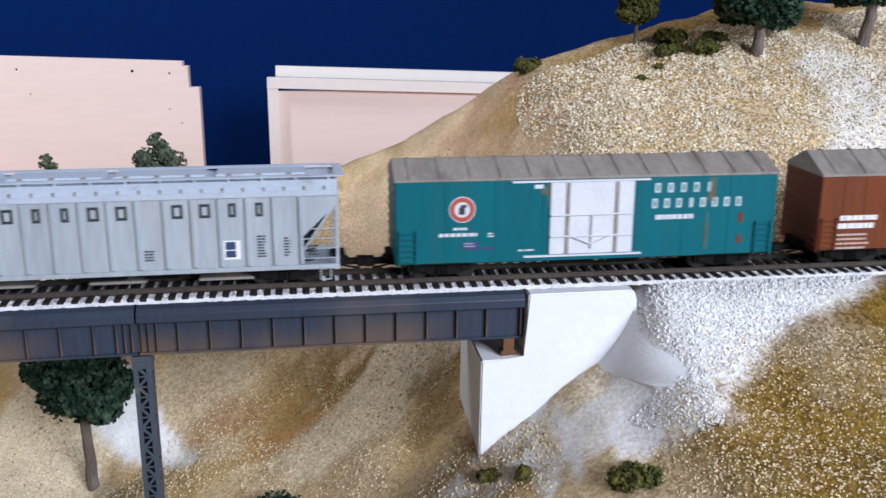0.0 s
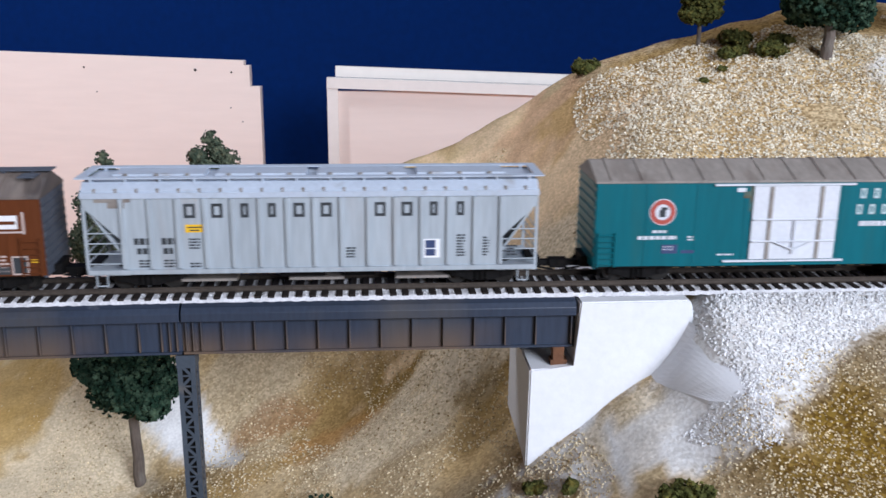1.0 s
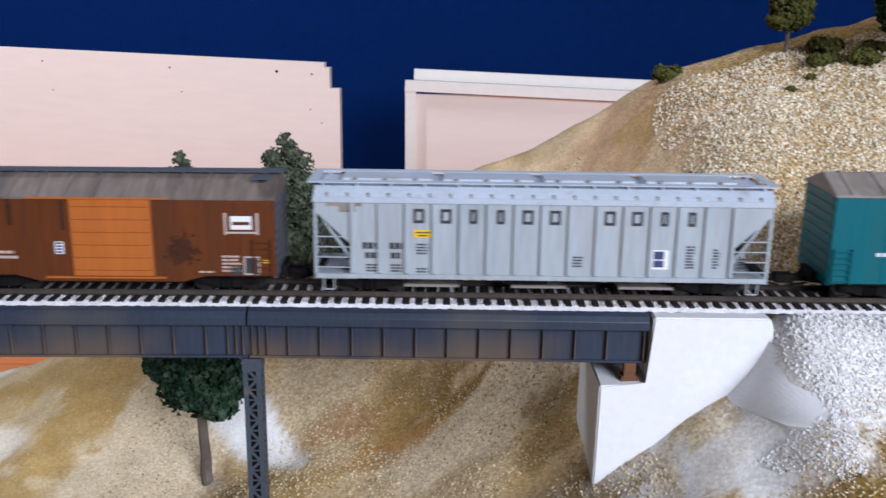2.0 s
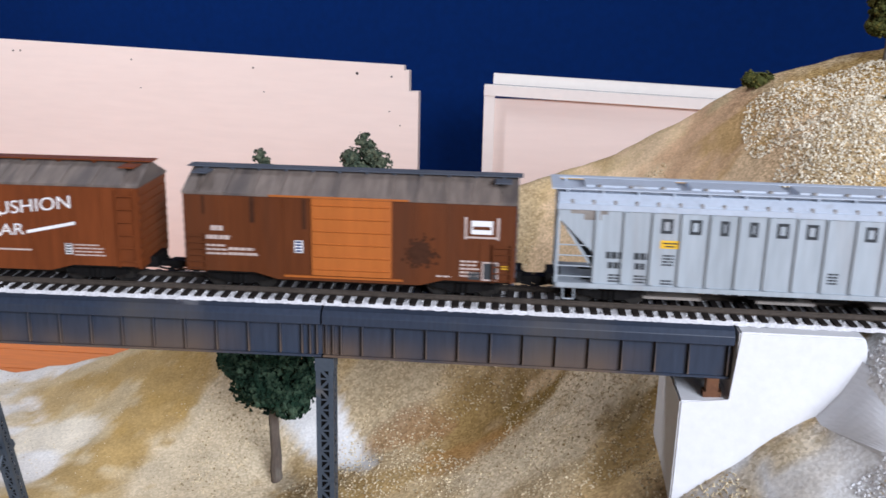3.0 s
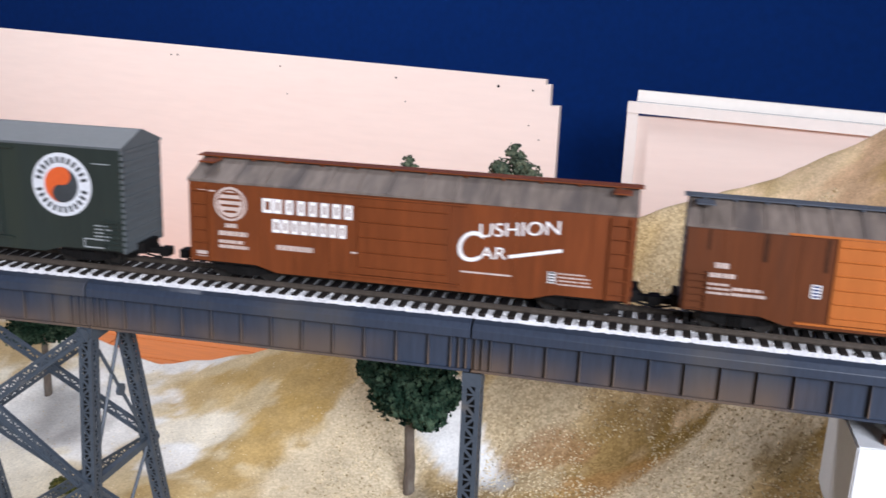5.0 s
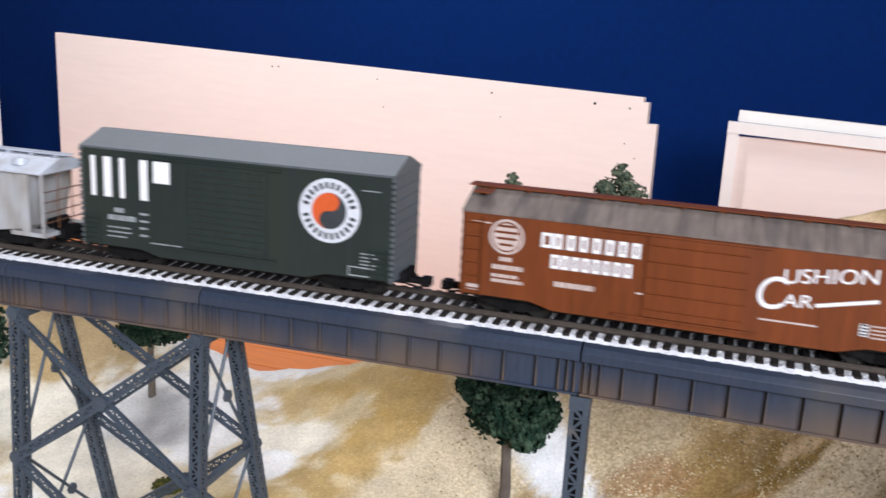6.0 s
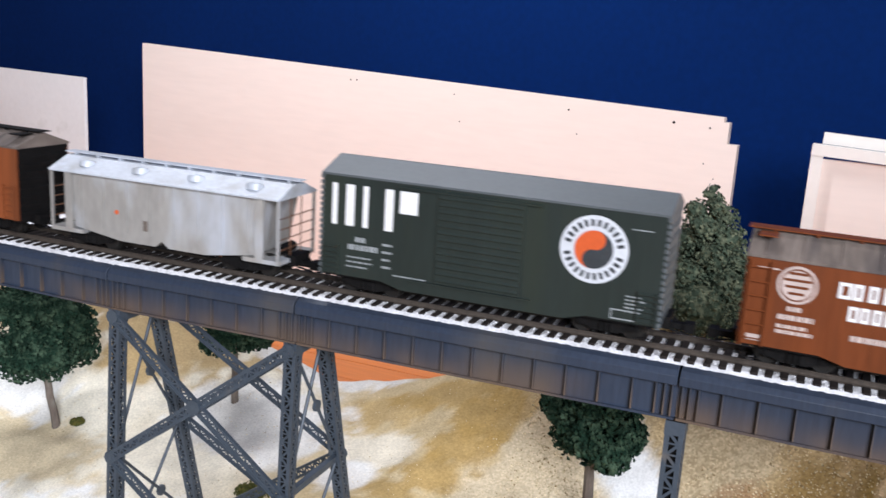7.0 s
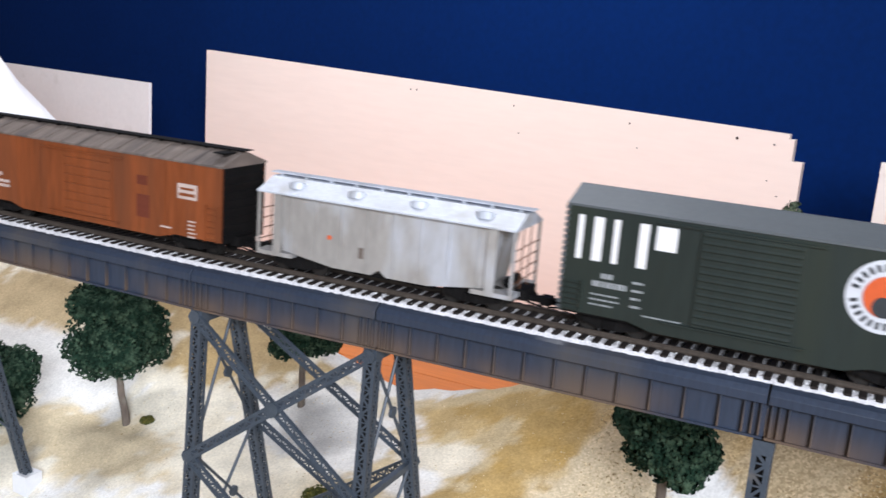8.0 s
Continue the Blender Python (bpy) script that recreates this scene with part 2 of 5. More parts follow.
def plate(bm, outline, y0, y1):
    """An outline in (x, z) drawn along y."""
    a = [bm.verts.new((x, y0, z)) for x, z in outline]
    b = [bm.verts.new((x, y1, z)) for x, z in outline]
    for i in range(len(a)):
        j = (i + 1) % len(a)
        bm.faces.new((a[i], a[j], b[j], b[i]))
    bm.faces.new(a[::-1])
    bm.faces.new(b)


def disc(bm, x, z, r, y0, y1, n=28, inner=0.0, a0=0.0, a1=360.0):
    """A disc, ring or sector facing along y."""
    full = a1 - a0 >= 360
    angs = [radians(a0 + (a1 - a0) * i / n) for i in range(n if full else n + 1)]
    outer = [(x + r * math.cos(a), z + r * math.sin(a)) for a in angs]
    if not inner:
        plate(bm, outer if full else outer + ([(x, z)] if a1 - a0 != 180 else []), y0, y1)
        return
    ring = [(x + inner * math.cos(a), z + inner * math.sin(a)) for a in angs]
    last = len(angs) if full else len(angs) - 1
    for i in range(last):
        j = (i + 1) % len(angs)
        plate(bm, [outer[i], outer[j], ring[j], ring[i]], y0, y1)
    bmesh.ops.remove_doubles(bm, verts=bm.verts[:], dist=1e-7)


def part(name, bm, material, parent=None, label="", smooth=False):
    me = bpy.data.meshes.new(name)
    bmesh.ops.recalc_face_normals(bm, faces=bm.faces[:])
    bm.to_mesh(me)
    bm.free()
    if smooth:
        me.shade_smooth()
    me.materials.append(material)
    ob = new(name, me)
    ob.parent = parent
    return tagged(ob, label)


def thing(name, label, category, group="", at=(0, 0, 0)):
    ob = new(name)
    ob.empty_display_size = 0.01
    ob.location = at
    return tagged(ob, label, category, group)


def soften(bm, w=0.0004, seg=1):
    bmesh.ops.bevel(bm, geom=bm.edges[:], offset=w, segments=seg, affect="EDGES", clamp_overlap=True)


def words(name, text, size, x, y, z, material, parent, width=None, slant=0.0, spin=0.0, label=""):
    """Lettering on a side that faces -y; x, z is its lower left corner."""
    cu = bpy.data.curves.new(name, "FONT")
    cu.body, cu.size, cu.extrude, cu.shear = text, size, 0.00006, slant
    tmp = bpy.data.objects.new(name, cu)
    scene.collection.objects.link(tmp)
    me = bpy.data.meshes.new_from_object(tmp)
    bpy.data.objects.remove(tmp)
    xs = [v.co.x for v in me.vertices]
    k = width / (max(xs) - min(xs)) if width else 1
    me.transform(Matrix.Translation((x, y, z)) @ pose(0, 0, 0, 0, spin, 0) @ pose(0, 0, 0, 90, 0, 0) @ Matrix.Diagonal((k, 1, 1, 1)) @ Matrix.Translation((-min(xs), 0, 0)))
    me.materials.clear()
    me.materials.append(material)
    ob = new(name, me)
    ob.parent = parent
    return tagged(ob, label)


def smooth(t):
    t = min(1.0, max(0.0, t))
    return t * t * (3 - 2 * t)


# ---- the line of the track ----
NODES = [(1.0, 0.0), (-0.175, 0.0), (-0.350, -0.005), (-0.455, -0.010), (-0.630, -0.011), (-0.805, 0.0), (-1.6, 0.10)]
RAIL_TOP, TRACK_Y = 0.0065, 0.0235


def front(x):
    """The front edge of the deck at x."""
    for (x1, y1), (x0, y0) in zip(NODES, NODES[1:]):
        if x >= x0:
            return y0 + (y1 - y0) * (x - x0) / (x1 - x0)
    return NODES[-1][1]


def line_y(x):
    """The centre line, its bends eased."""
    return TRACK_Y + sum(front(x + d) for d in (-0.06, -0.04, -0.02, 0, 0.02, 0.04, 0.06)) / 7


def line_turn(x):
    return math.degrees(math.atan2(line_y(x + 0.01) - line_y(x - 0.01), 0.02))


# ---- the ground of the layout ----
# heights along the line: of the far crest, half-way down, and of the valley
XS = [-1.3, -0.85, -0.62, -0.48, -0.40, -0.24, -0.12, -0.03, 0.06, 0.2, 0.6]
CREST = [-0.10, -0.11, -0.120, -0.160, -0.140, -0.068, -0.005, 0.03, 0.083, 0.122, 0.14]
MIDDLE = [-0.19, -0.19, -0.195, -0.182, -0.175, -0.165, -0.125, -0.07, -0.03, 0.0, 0.0]
VALLEY = [-0.262, -0.262, -0.255, -0.215, -0.205, -0.195, -0.150, -0.085, -0.08, -0.08, -0.08]
GX0, GX1, GY0, GY1, STEP = -1.5, 0.75, -0.62, 0.34, 0.0045
gx, gy = np.arange(GX0, GX1, STEP), np.arange(GY0, GY1, STEP)
X, Y = np.meshgrid(gx, gy, indexing="ij")
crest, middle, valley = (np.interp(X, XS, v) for v in (CREST, MIDDLE, VALLEY))


def ease(t):
    t = np.clip(t, 0, 1)
    return t * t * (3 - 2 * t)


back = np.where(Y < 0.15, valley + (middle - valley) * ease((Y + 0.03) / 0.18), middle + (crest - middle) * (Y - 0.15) / 0.13)
back = np.where(Y > 0.28, crest - 1.3 * (Y - 0.28), np.minimum(back, np.maximum(crest, middle)))
bed_front = np.where(Y > -0.075, 0.0025 + 0.62 * np.minimum(0, Y + 0.008), -0.039 + 0.28 * (Y + 0.075))
bed = np.where(Y < 0.055, np.minimum(0.0025, bed_front), 0.0025 + (crest - 0.0025) * (1 - (1 - np.clip((Y - 0.055) / 0.225, 0, 1)) ** 1.8))
bed = np.where(Y > 0.28, crest - 1.3 * (Y - 0.28), bed)
mixing = np.interp(X - 0.1 * np.clip(-Y, 0, 0.1), [-0.03, 0.039, 0.056], [0, 0.6, 1])
upper = ease((X + 0.10) / 0.20)
mixing = mixing + (upper - mixing) * ease((Y - 0.065) / 0.06)
Z = back * (1 - mixing) + bed * mixing
for _ in range(4):
    Zp = np.pad(Z, 1, mode="edge")
    Z = (Zp[:-2, 1:-1] + Zp[2:, 1:-1] + Zp[1:-1, :-2] + Zp[1:-1, 2:] + 2 * Z) / 6
lumps = np.array([[noise.fractal(Vector((x * 18, y * 18, 3)), 1.0, 2.0, 4) for y in gy] for x in gx])
crumbs = np.array([[noise.fractal(Vector((x * 75, y * 75, 7)), 1.0, 2.0, 3) for y in gy] for x in gx])
on_bed = (X > 0.03) & (Y > -0.02) & (Y < 0.07)
Z = Z + np.where(on_bed, 0.0, 0.0042 * lumps)


def ground(x, y):
    i = min(max((x - GX0) / STEP, 0), len(gx) - 2)
    j = min(max((y - GY0) / STEP, 0), len(gy) - 2)
    a, b = int(i), int(j)
    u, v = i - a, j - b
    return float((Z[a, b] * (1 - u) + Z[a + 1, b] * u) * (1 - v) + (Z[a, b + 1] * (1 - u) + Z[a + 1, b + 1] * u) * v)


def spot(x, y, r, ry=None):
    """How much a patch with a soft edge covers each place of the ground."""
    d = np.hypot((X - x) / r, (Y - y) / (ry or r)) + 0.35 * lumps + 0.42 * crumbs
    return ease((1.2 - d) / 0.30)


def build_ground():
    tan, gold, white = np.array((0.52, 0.37, 0.18)), np.array((0.185, 0.112, 0.020)), np.array((0.76, 0.75, 0.73))
    pink, pale = np.array((0.36, 0.20, 0.10)), np.array((0.54, 0.44, 0.29))
    col = np.broadcast_to(tan, (*X.shape, 3)).copy()

    def lay(c, w):
        nonlocal col
        col = col * (1 - w[..., None]) + c * w[..., None]
    gold2, cream, ochre = np.array((0.42, 0.275, 0.095)), np.array((0.66, 0.56, 0.40)), np.array((0.27, 0.165, 0.045))
    lay(pale, ease(0.5 + 1.2 * lumps) * 0.6)
    lay(np.array((0.58, 0.47, 0.29)), ease((-0.28 - X) / 0.10) * 0.6)
    lay(np.array((0.80, 0.75, 0.63)), ease((-0.42 - X) / 0.09) * ease(0.95 + 0.5 * lumps) * 0.85)
    # valley side between the post and the abutment
    lay(pale, spot(-0.171, 0.185, 0.035, 0.025) * 0.8)
    lay(ochre, spot(-0.095, 0.150, 0.060, 0.026) * 0.7)
    lay(gold, spot(-0.073, 0.144, 0.030, 0.022) * 0.65)
    lay(pink, spot(-0.155, 0.156, 0.022, 0.012) * 0.6)
    lay(np.array((0.40, 0.22, 0.08)), spot(-0.121, 0.120, 0.032, 0.014) * 0.7)
    lay(gold2, spot(-0.165, 0.115, 0.03, 0.012) * 0.6)
    lay(cream, spot(-0.076, 0.092, 0.050, 0.026) * 0.75)
    lay(gold, spot(-0.031, 0.081, 0.016, 0.014) * 0.75)
    lay(ochre * 0.8, spot(-0.036, 0.052, 0.014, 0.014) * 0.6)
    # golden washes and bare plaster further along the valley
    lay(cream, spot(-0.278, 0.172, 0.05, 0.05) * 0.8)
    for x, y, rx, ry, w in ((-0.367, 0.246, 0.045, 0.016, 0.75), (-0.330, 0.222, 0.026, 0.022, 0.85), (-0.340, 0.196, 0.024, 0.018, 0.85), (-0.352, 0.170, 0.024, 0.018, 0.85),
                            (-0.368, 0.145, 0.024, 0.016, 0.8), (-0.385, 0.122, 0.026, 0.014, 0.7), (-0.415, 0.232, 0.040, 0.018, 0.55)):
        lay(gold2, spot(x, y, rx, ry) * w)
    lay(np.array((0.74, 0.68, 0.56)), spot(-0.402, 0.186, 0.034, 0.018) * 0.85)
    lay(white, spot(-0.404, 0.155, 0.020, 0.018) * 0.8)
    lay(gold2, spot(-0.62, 0.25, 0.09, 0.04) * 0.8)
    lay(gold2, spot(-0.84, 0.225, 0.07, 0.03) * 0.7)
    lay(np.array((0.60, 0.46, 0.25)), spot(-0.67, 0.125, 0.075, 0.035) * 0.65)
    lay(white, spot(-0.50, 0.20, 0.06, 0.045) * 0.8)
    lay(white, spot(-0.77, 0.175, 0.10, 0.03) * 0.8)
    lay(white, spot(-0.52, 0.04, 0.16, 0.05) * 0.9)
    lay(white, spot(-0.56, 0.275, 0.14, 0.014) * 0.8)
    # the smooth white patch below the round tree
    corners = [(-0.262, 0.200), (-0.218, 0.157), (-0.178, 0.132), (-0.168, 0.137), (-0.228, 0.215)]
    inside = np.full(X.shape, 1.0)
    for (xa, ya), (xb, yb) in zip(corners, corners[1:] + corners[:1]):
        inside = np.minimum(inside, ((xb - xa) * (Y - ya) - (yb - ya) * (X - xa)) / math.hypot(xb - xa, yb - ya))
    bare = ease((inside + 0.003 * crumbs + 0.002) / 0.004)
    lay(white, bare)
    # hill and embankment
    lay(np.array((0.70, 0.52, 0.33)), spot(-0.005, 0.20, 0.09, 0.07) * 0.85)
    lay(np.array((0.55, 0.33, 0.19)), spot(0.03, 0.235, 0.035, 0.03) * 0.6)
    lay(cream, spot(-0.02, 0.12, 0.05, 0.03) * 0.8)
    lay(gold2, spot(0.12, 0.225, 0.09, 0.03) * 0.7)
    lay(gold * 1.3, spot(0.19, 0.25, 0.08, 0.04) * 0.5)
    lay(white, spot(0.245, 0.112, 0.042, 0.04) * 0.85)
    lay(white, spot(0.235, 0.168, 0.022, 0.02) * 0.8)
    lay(white, spot(0.10, -0.02, 0.06, 0.035) * 1.0)
    lay(white, spot(0.25, -0.012, 0.25, 0.03) * 1.0)
    lay(white, spot(0.07, -0.035, 0.03, 0.03) * 1.0)
    lay(white, spot(0.064, -0.008, 0.022, 0.02) * 1.0)
    lay(gold, ease((-0.050 + 0.50 * (X - 0.06) - Y + 0.012 * lumps) / 0.012) * ease((X - 0.035) / 0.03) * ease(0.85 - 0.5 * lumps))
    lay(white, spot(0.060, -0.030, 0.022, 0.032) * 1.0)
    lay(cream, spot(0.020, -0.022, 0.018, 0.018) * 0.8)
    lay(white, spot(0.030, -0.034, 0.026, 0.016) * 0.7)
    lay(white, spot(0.0445, -0.046, 0.020, 0.014) * 0.9)
    for x in (-0.001, 0.005, 0.012):
        lay(white, spot(x, -0.034, 0.0022, 0.022) * 0.85)
    grain = np.interp(X, [-0.40, -0.30, -0.22, 0.02, 0.07], [0.15, 0.3, 0.55, 0.55, 1.0]) * (1 - bare)
    grain = grain * (1 - 0.6 * ease((0.06 - X) / 0.04) * ease((Y - 0.12) / 0.05) * ease((X + 0.10) / 0.05))
    grain = np.clip(grain * (1 - 0.6 * ease((col.min(-1) - 0.4) / 0.25)), 0, 1)
    faces = [(i * len(gy) + j, (i + 1) * len(gy) + j, (i + 1) * len(gy) + j + 1, i * len(gy) + j + 1)
             for i in range(len(gx) - 1) for j in range(len(gy) - 1)]
    me = bpy.data.meshes.new("ground")
    me.from_pydata(np.stack((X, Y, Z), -1).reshape(-1, 3).tolist(), [], faces)
    at = me.color_attributes.new("paint", "FLOAT_COLOR", "POINT")
    at.data.foreach_set("color", np.concatenate((col, np.ones((*X.shape, 1))), -1).astype(np.float32).ravel())
    rough = me.attributes.new("grain", "FLOAT", "POINT")
    rough.data.foreach_set("value", grain.astype(np.float32).ravel())
    me.shade_smooth()
    me.materials.append(M["ground"])
    return tagged(new("ground", me), "rolling tan and white scenic ground of a model railway", "ground", kind="structure")


build_ground()


# ---- the room ----
def slab(name, a, b, material, label, category):
    bm = bmesh.new()
    box(bm, a, b)
    return tagged(part(name, bm, material), label, category, kind="structure")


def build_back_wall():
    bm = bmesh.new()
    beam(bm, (-4.25, 2.865, 0.675), (3.2, 1.494, 0.675), 0.08, 2.55)
    return tagged(part("wall_back", bm, M["blue_wall"]), "deep blue painted wall behind the layout", "wall", kind="structure")


build_back_wall()
slab("wall_right", (3.1, -2.6, -0.6), (3.2, 1.52, 1.95), M["room_wall"], "plain off-white side wall", "wall")
slab("wall_left", (-4.2, -2.6, -0.6), (-4.1, 2.82, 1.95), M["room_wall"], "plain off-white side wall", "wall")


def build_front_wall():
    """The wall behind the viewer, with a window opening."""
    bm = bmesh.new()
    for a, b in (((-4.1, -0.6), (0.65, 1.95)), ((2.25, -0.6), (3.1, 1.95)), ((0.65, -0.6), (2.25, 0.6)), ((0.65, 1.7), (2.25, 1.95))):
        box(bm, (a[0], -2.6, a[1]), (b[0], -2.5, b[1]))
    tagged(part("wall_front", bm, M["room_wall"]), "plain wall with a window behind the viewer", "wall", kind="structure")
    t = tagged(thing("window_1", "white framed window with plain panes", "window"), kind="structure")
    for a, b in (((0.65, 0.6), (0.7, 1.7)), ((2.2, 0.6), (2.25, 1.7)), ((0.7, 0.6), (2.2, 0.65)), ((0.7, 1.65), (2.2, 1.7)), ((1.43, 0.65), (1.47, 1.65))):
        bm = bmesh.new()
        box(bm, (a[0], -2.58, a[1]), (b[0], -2.53, b[1]))
        part("window_frame", bm, M["white_card"], t)


build_front_wall()


# unseen box put over the added fill light; no such fixture is known here
def build_added_lamp_box():
    t = thing("added_lamp_box", "flat white box above an added fill light, out of view", "ceiling lamp")
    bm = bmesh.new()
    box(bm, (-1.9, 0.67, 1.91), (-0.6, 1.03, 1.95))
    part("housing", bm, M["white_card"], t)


build_added_lamp_box()
slab("ceiling", (-4.2, -2.6, 1.95), (3.2, 2.92, 2.05), M["room_wall"], "plain off-white ceiling", "ceiling")


def build_floor():
    floor = slab("floor", (-4.2, -2.6, -0.70), (3.2, 2.92, -0.604), M["floor"], "orange varnished wooden plank floor", "floor")
    bm = bmesh.new()
    box(bm, (-0.6, -0.046, 0), (0.6, 0.046, 0.004))
    first = part("plank", bm, M["floor"], floor)
    first.location = (-2.6, 0.85, -0.604)
    for i in range(14):
        for j in range(3):
            if i or j:
                ob = new("plank", first.data)
                ob.parent = floor
                ob.location = (-2.6 + 1.203 * j + 0.4 * (i % 3), 0.85 + 0.094 * i, -0.604)


def build_table():
    table = thing("layout_table", "plywood table that carries the model landscape", "table")
    bm = bmesh.new()
    box(bm, (GX0, GY0, -0.305), (GX1, 0.33, -0.285))
    part("tabletop", bm, M["table"], table)
    for x in (GX0 + 0.1, GX1 - 0.1):
        for y in (GY0 + 0.1, 0.3):
            bm = bmesh.new()
            box(bm, (x - 0.03, y - 0.03, -0.604), (x + 0.03, y + 0.03, -0.305))
            part("leg", bm, M["table"], table)


build_floor()
build_table()


def board_between(bm, p, q, z0, z1, thick):
    """An upright board from p to q on the plan."""
    beam(bm, (p[0], p[1], (z0 + z1) / 2), (q[0], q[1], (z0 + z1) / 2), thick, z1 - z0)


def build_panels():
    # the wide board with a stepped end
    t = thing("wide_panel", "wide pale birch board with stepped corner leaning behind the layout", "board")
    p, q = Vector((-0.352, 1.722, 0)), Vector((-2.127, 2.0, 0))
    bm = bmesh.new()
    d = (q - p).normalized()
    n = Vector((-d.y, d.x, 0))
    n = n if n.y < 0 else -n
    length = (q - p).length
    outline = [(0.0, -0.6), (length, -0.6), (length, 0.007), (0.012, -0.033), (0.012, -0.043), (0.0, -0.043), (0.0, -0.088), (-0.022, -0.088), (-0.022, -0.6)]
    a = [bm.verts.new(p + d * s + Vector((0, 0, z))) for s, z in outline]
    b = [bm.verts.new(p + d * s - n * 0.018 + Vector((0, 0, z))) for s, z in outline]
    for i in range(len(a)):
        j = (i + 1) % len(a)
        bm.faces.new((a[i], a[j], b[j], b[i]))
    bm.faces.new(a)
    bm.faces.new(b[::-1])
    part("board", bm, M["panel"], t)
    for s, z, r in ((0.12, -0.054, 0.0042), (0.04, -0.058, 0.0028), (0.37, -0.052, 0.003), (0.345, -0.105, 0.002), (0.68, -0.045, 0.0025),
                    (0.66, -0.11, 0.002), (0.045, -0.135, 0.002), (0.02, -0.165, 0.002), (0.98, -0.035, 0.003), (1.0, -0.036, 0.003)):
        bm = bmesh.new()
        c = p + d * s + Vector((0, 0, z))
        rod(bm, c + n * 0.0006, c - n * 0.002, r * 0.75, 10)
        part("screw_hole", bm, M["black"], t)
    # the framed board
    t = thing("framed_panel", "pale board with a raised cream frame along its top and side", "board")
    c = Vector((-0.180, 1.60, 0))
    e = Vector((0.95, 1.57, 0))
    bm = bmesh.new()
    board_between(bm, (c.x + 0.015, c.y + 0.012), (e.x, e.y + 0.012), -0.6, -0.085, 0.01)
    part("board", bm, M["panel"], t)
    bm = bmesh.new()
    board_between(bm, (c.x, c.y), (c.x + 0.022, c.y), -0.6, -0.0775, 0.02)
    part("frame_stile", bm, M["panel_edge"], t)
    bm = bmesh.new()
    beam(bm, (c.x, c.y, -0.0665), (e.x, e.y, -0.1030), 0.022, 0.021)
    part("frame_rail", bm, M["panel_edge"], t)
    bm = bmesh.new()
    beam(bm, (c.x + 0.017, c.y + 0.03, -0.046), (e.x, e.y + 0.03, -0.0827), 0.012, 0.022)
    part("top_strip", bm, M["panel_edge"], t)
    # the stained white card and the white mound, far off
    t = thing("white_card", "stained white card standing behind the layout", "card")
    bm = bmesh.new()
    board_between(bm, (-2.355, 2.0), (-3.6, 2.15), -0.6, -0.115, 0.012)
    part("sheet", bm, M["white_card"], t)
    t = thing("plaster_mound", "pointed white plaster mound under construction on a stand", "model scenery")
    bm = bmesh.new()
    rings = []
    for k in range(9):
        r, z = 0.05 + 0.06 * k, 0.075 - 0.036 * k - 0.004 * k * k
        rings.append([bm.verts.new((-2.235 + r * 1.15 * math.cos(a) * (1 + 0.12 * math.sin(3 * a + k)), 1.15 + 0.6 * r * math.sin(a), z)) for a in [i * math.tau / 20 for i in range(20)]])
    for u, v in zip(rings, rings[1:]):
        for i in range(20):
            bm.faces.new((u[i], u[(i + 1) % 20], v[(i + 1) % 20], v[i]))
    bm.faces.new(rings[0])
    bm.faces.new(rings[-1][::-1])
    part("mound", bm, M["plaster"], t, smooth=True)
    bm = bmesh.new()
    box(bm, (-2.5, 0.95, -0.604), (-1.95, 1.35, -0.40))
    part("stand", bm, M["table"], t)


build_panels()


# ---- bridge ----
DECK_LOW, WEB_LOW = -0.0050, -0.0197


def girder_span(x1, x0, group):
    """A ballasted deck span between two joints, with stiffeners on both webs."""
    y1, y0 = front(x1), front(x0)
    length = math.hypot(x1 - x0, y1 - y0)
    t = thing("girder_span", "slate-blue steel deck girder span with rust-tinged lower flange", "bridge span", group)
    t.matrix_world = pose(x0, y0, 0, 0, 0, math.degrees(math.atan2(y1 - y0, x1 - x0)))
    gap, wide = 0.0004, 0.047
    a, b = gap, length - gap
    bm = bmesh.new()
    prism(bm, [(0.0, -0.0012), (0.0018, 0.0010), (0.0052, 0.0022), (wide - 0.0052, 0.0022), (wide - 0.0018, 0.0010), (wide, -0.0012), (wide, DECK_LOW), (0, DECK_LOW)], a, b)
    soften(bm, 0.0002)
    part("deck", bm, M["girder"], t)
    for y in (0.0045, wide - 0.0045):
        bm = bmesh.new()
        box(bm, (0.00002, y - 0.0008, WEB_LOW), (length - 0.00002, y + 0.0008, DECK_LOW))
        web = part("web", bm, M["girder"], t)
        bm = bmesh.new()
        box(bm, (a, y - 0.0022, WEB_LOW - 0.0010), (b, y + 0.0022, WEB_LOW))
        part("lower_flange", bm, M["girder"], t, "slate-blue flange with brown rust dusting")
        s = -1 if y < wide / 2 else 1
        count = max(3, round((length - 0.035) / 0.0141) + 1)
        places = [0.0020, 0.0050, 0.0085] + [0.0177 + (length - 0.0357) * i / (count - 1) for i in range(count)]
        places += [length - d for d in (0.0085, 0.0050, 0.0020)] if x1 < -0.01 else [length - 0.0020]
        bm = bmesh.new()
        box(bm, (-0.0003, 0, WEB_LOW + 0.0006), (0.0003, s * 0.0021, DECK_LOW - 0.0002))
        me = bpy.data.meshes.new("stiffener")
        bm.to_mesh(me)
        bm.free()
        me.materials.append(M["girder"])
        for x in places:
            ob = new("stiffener", me)
            ob.parent = web
            ob.location = (x, y + s * 0.0008, 0)
    return t


JOINTS = [-0.0012, -0.175, -0.350, -0.455, -0.672, -0.777, -0.952, -1.127]
for hi, lo in zip(JOINTS, JOINTS[1:]):
    girder_span(hi, lo, "spans of the viaduct")


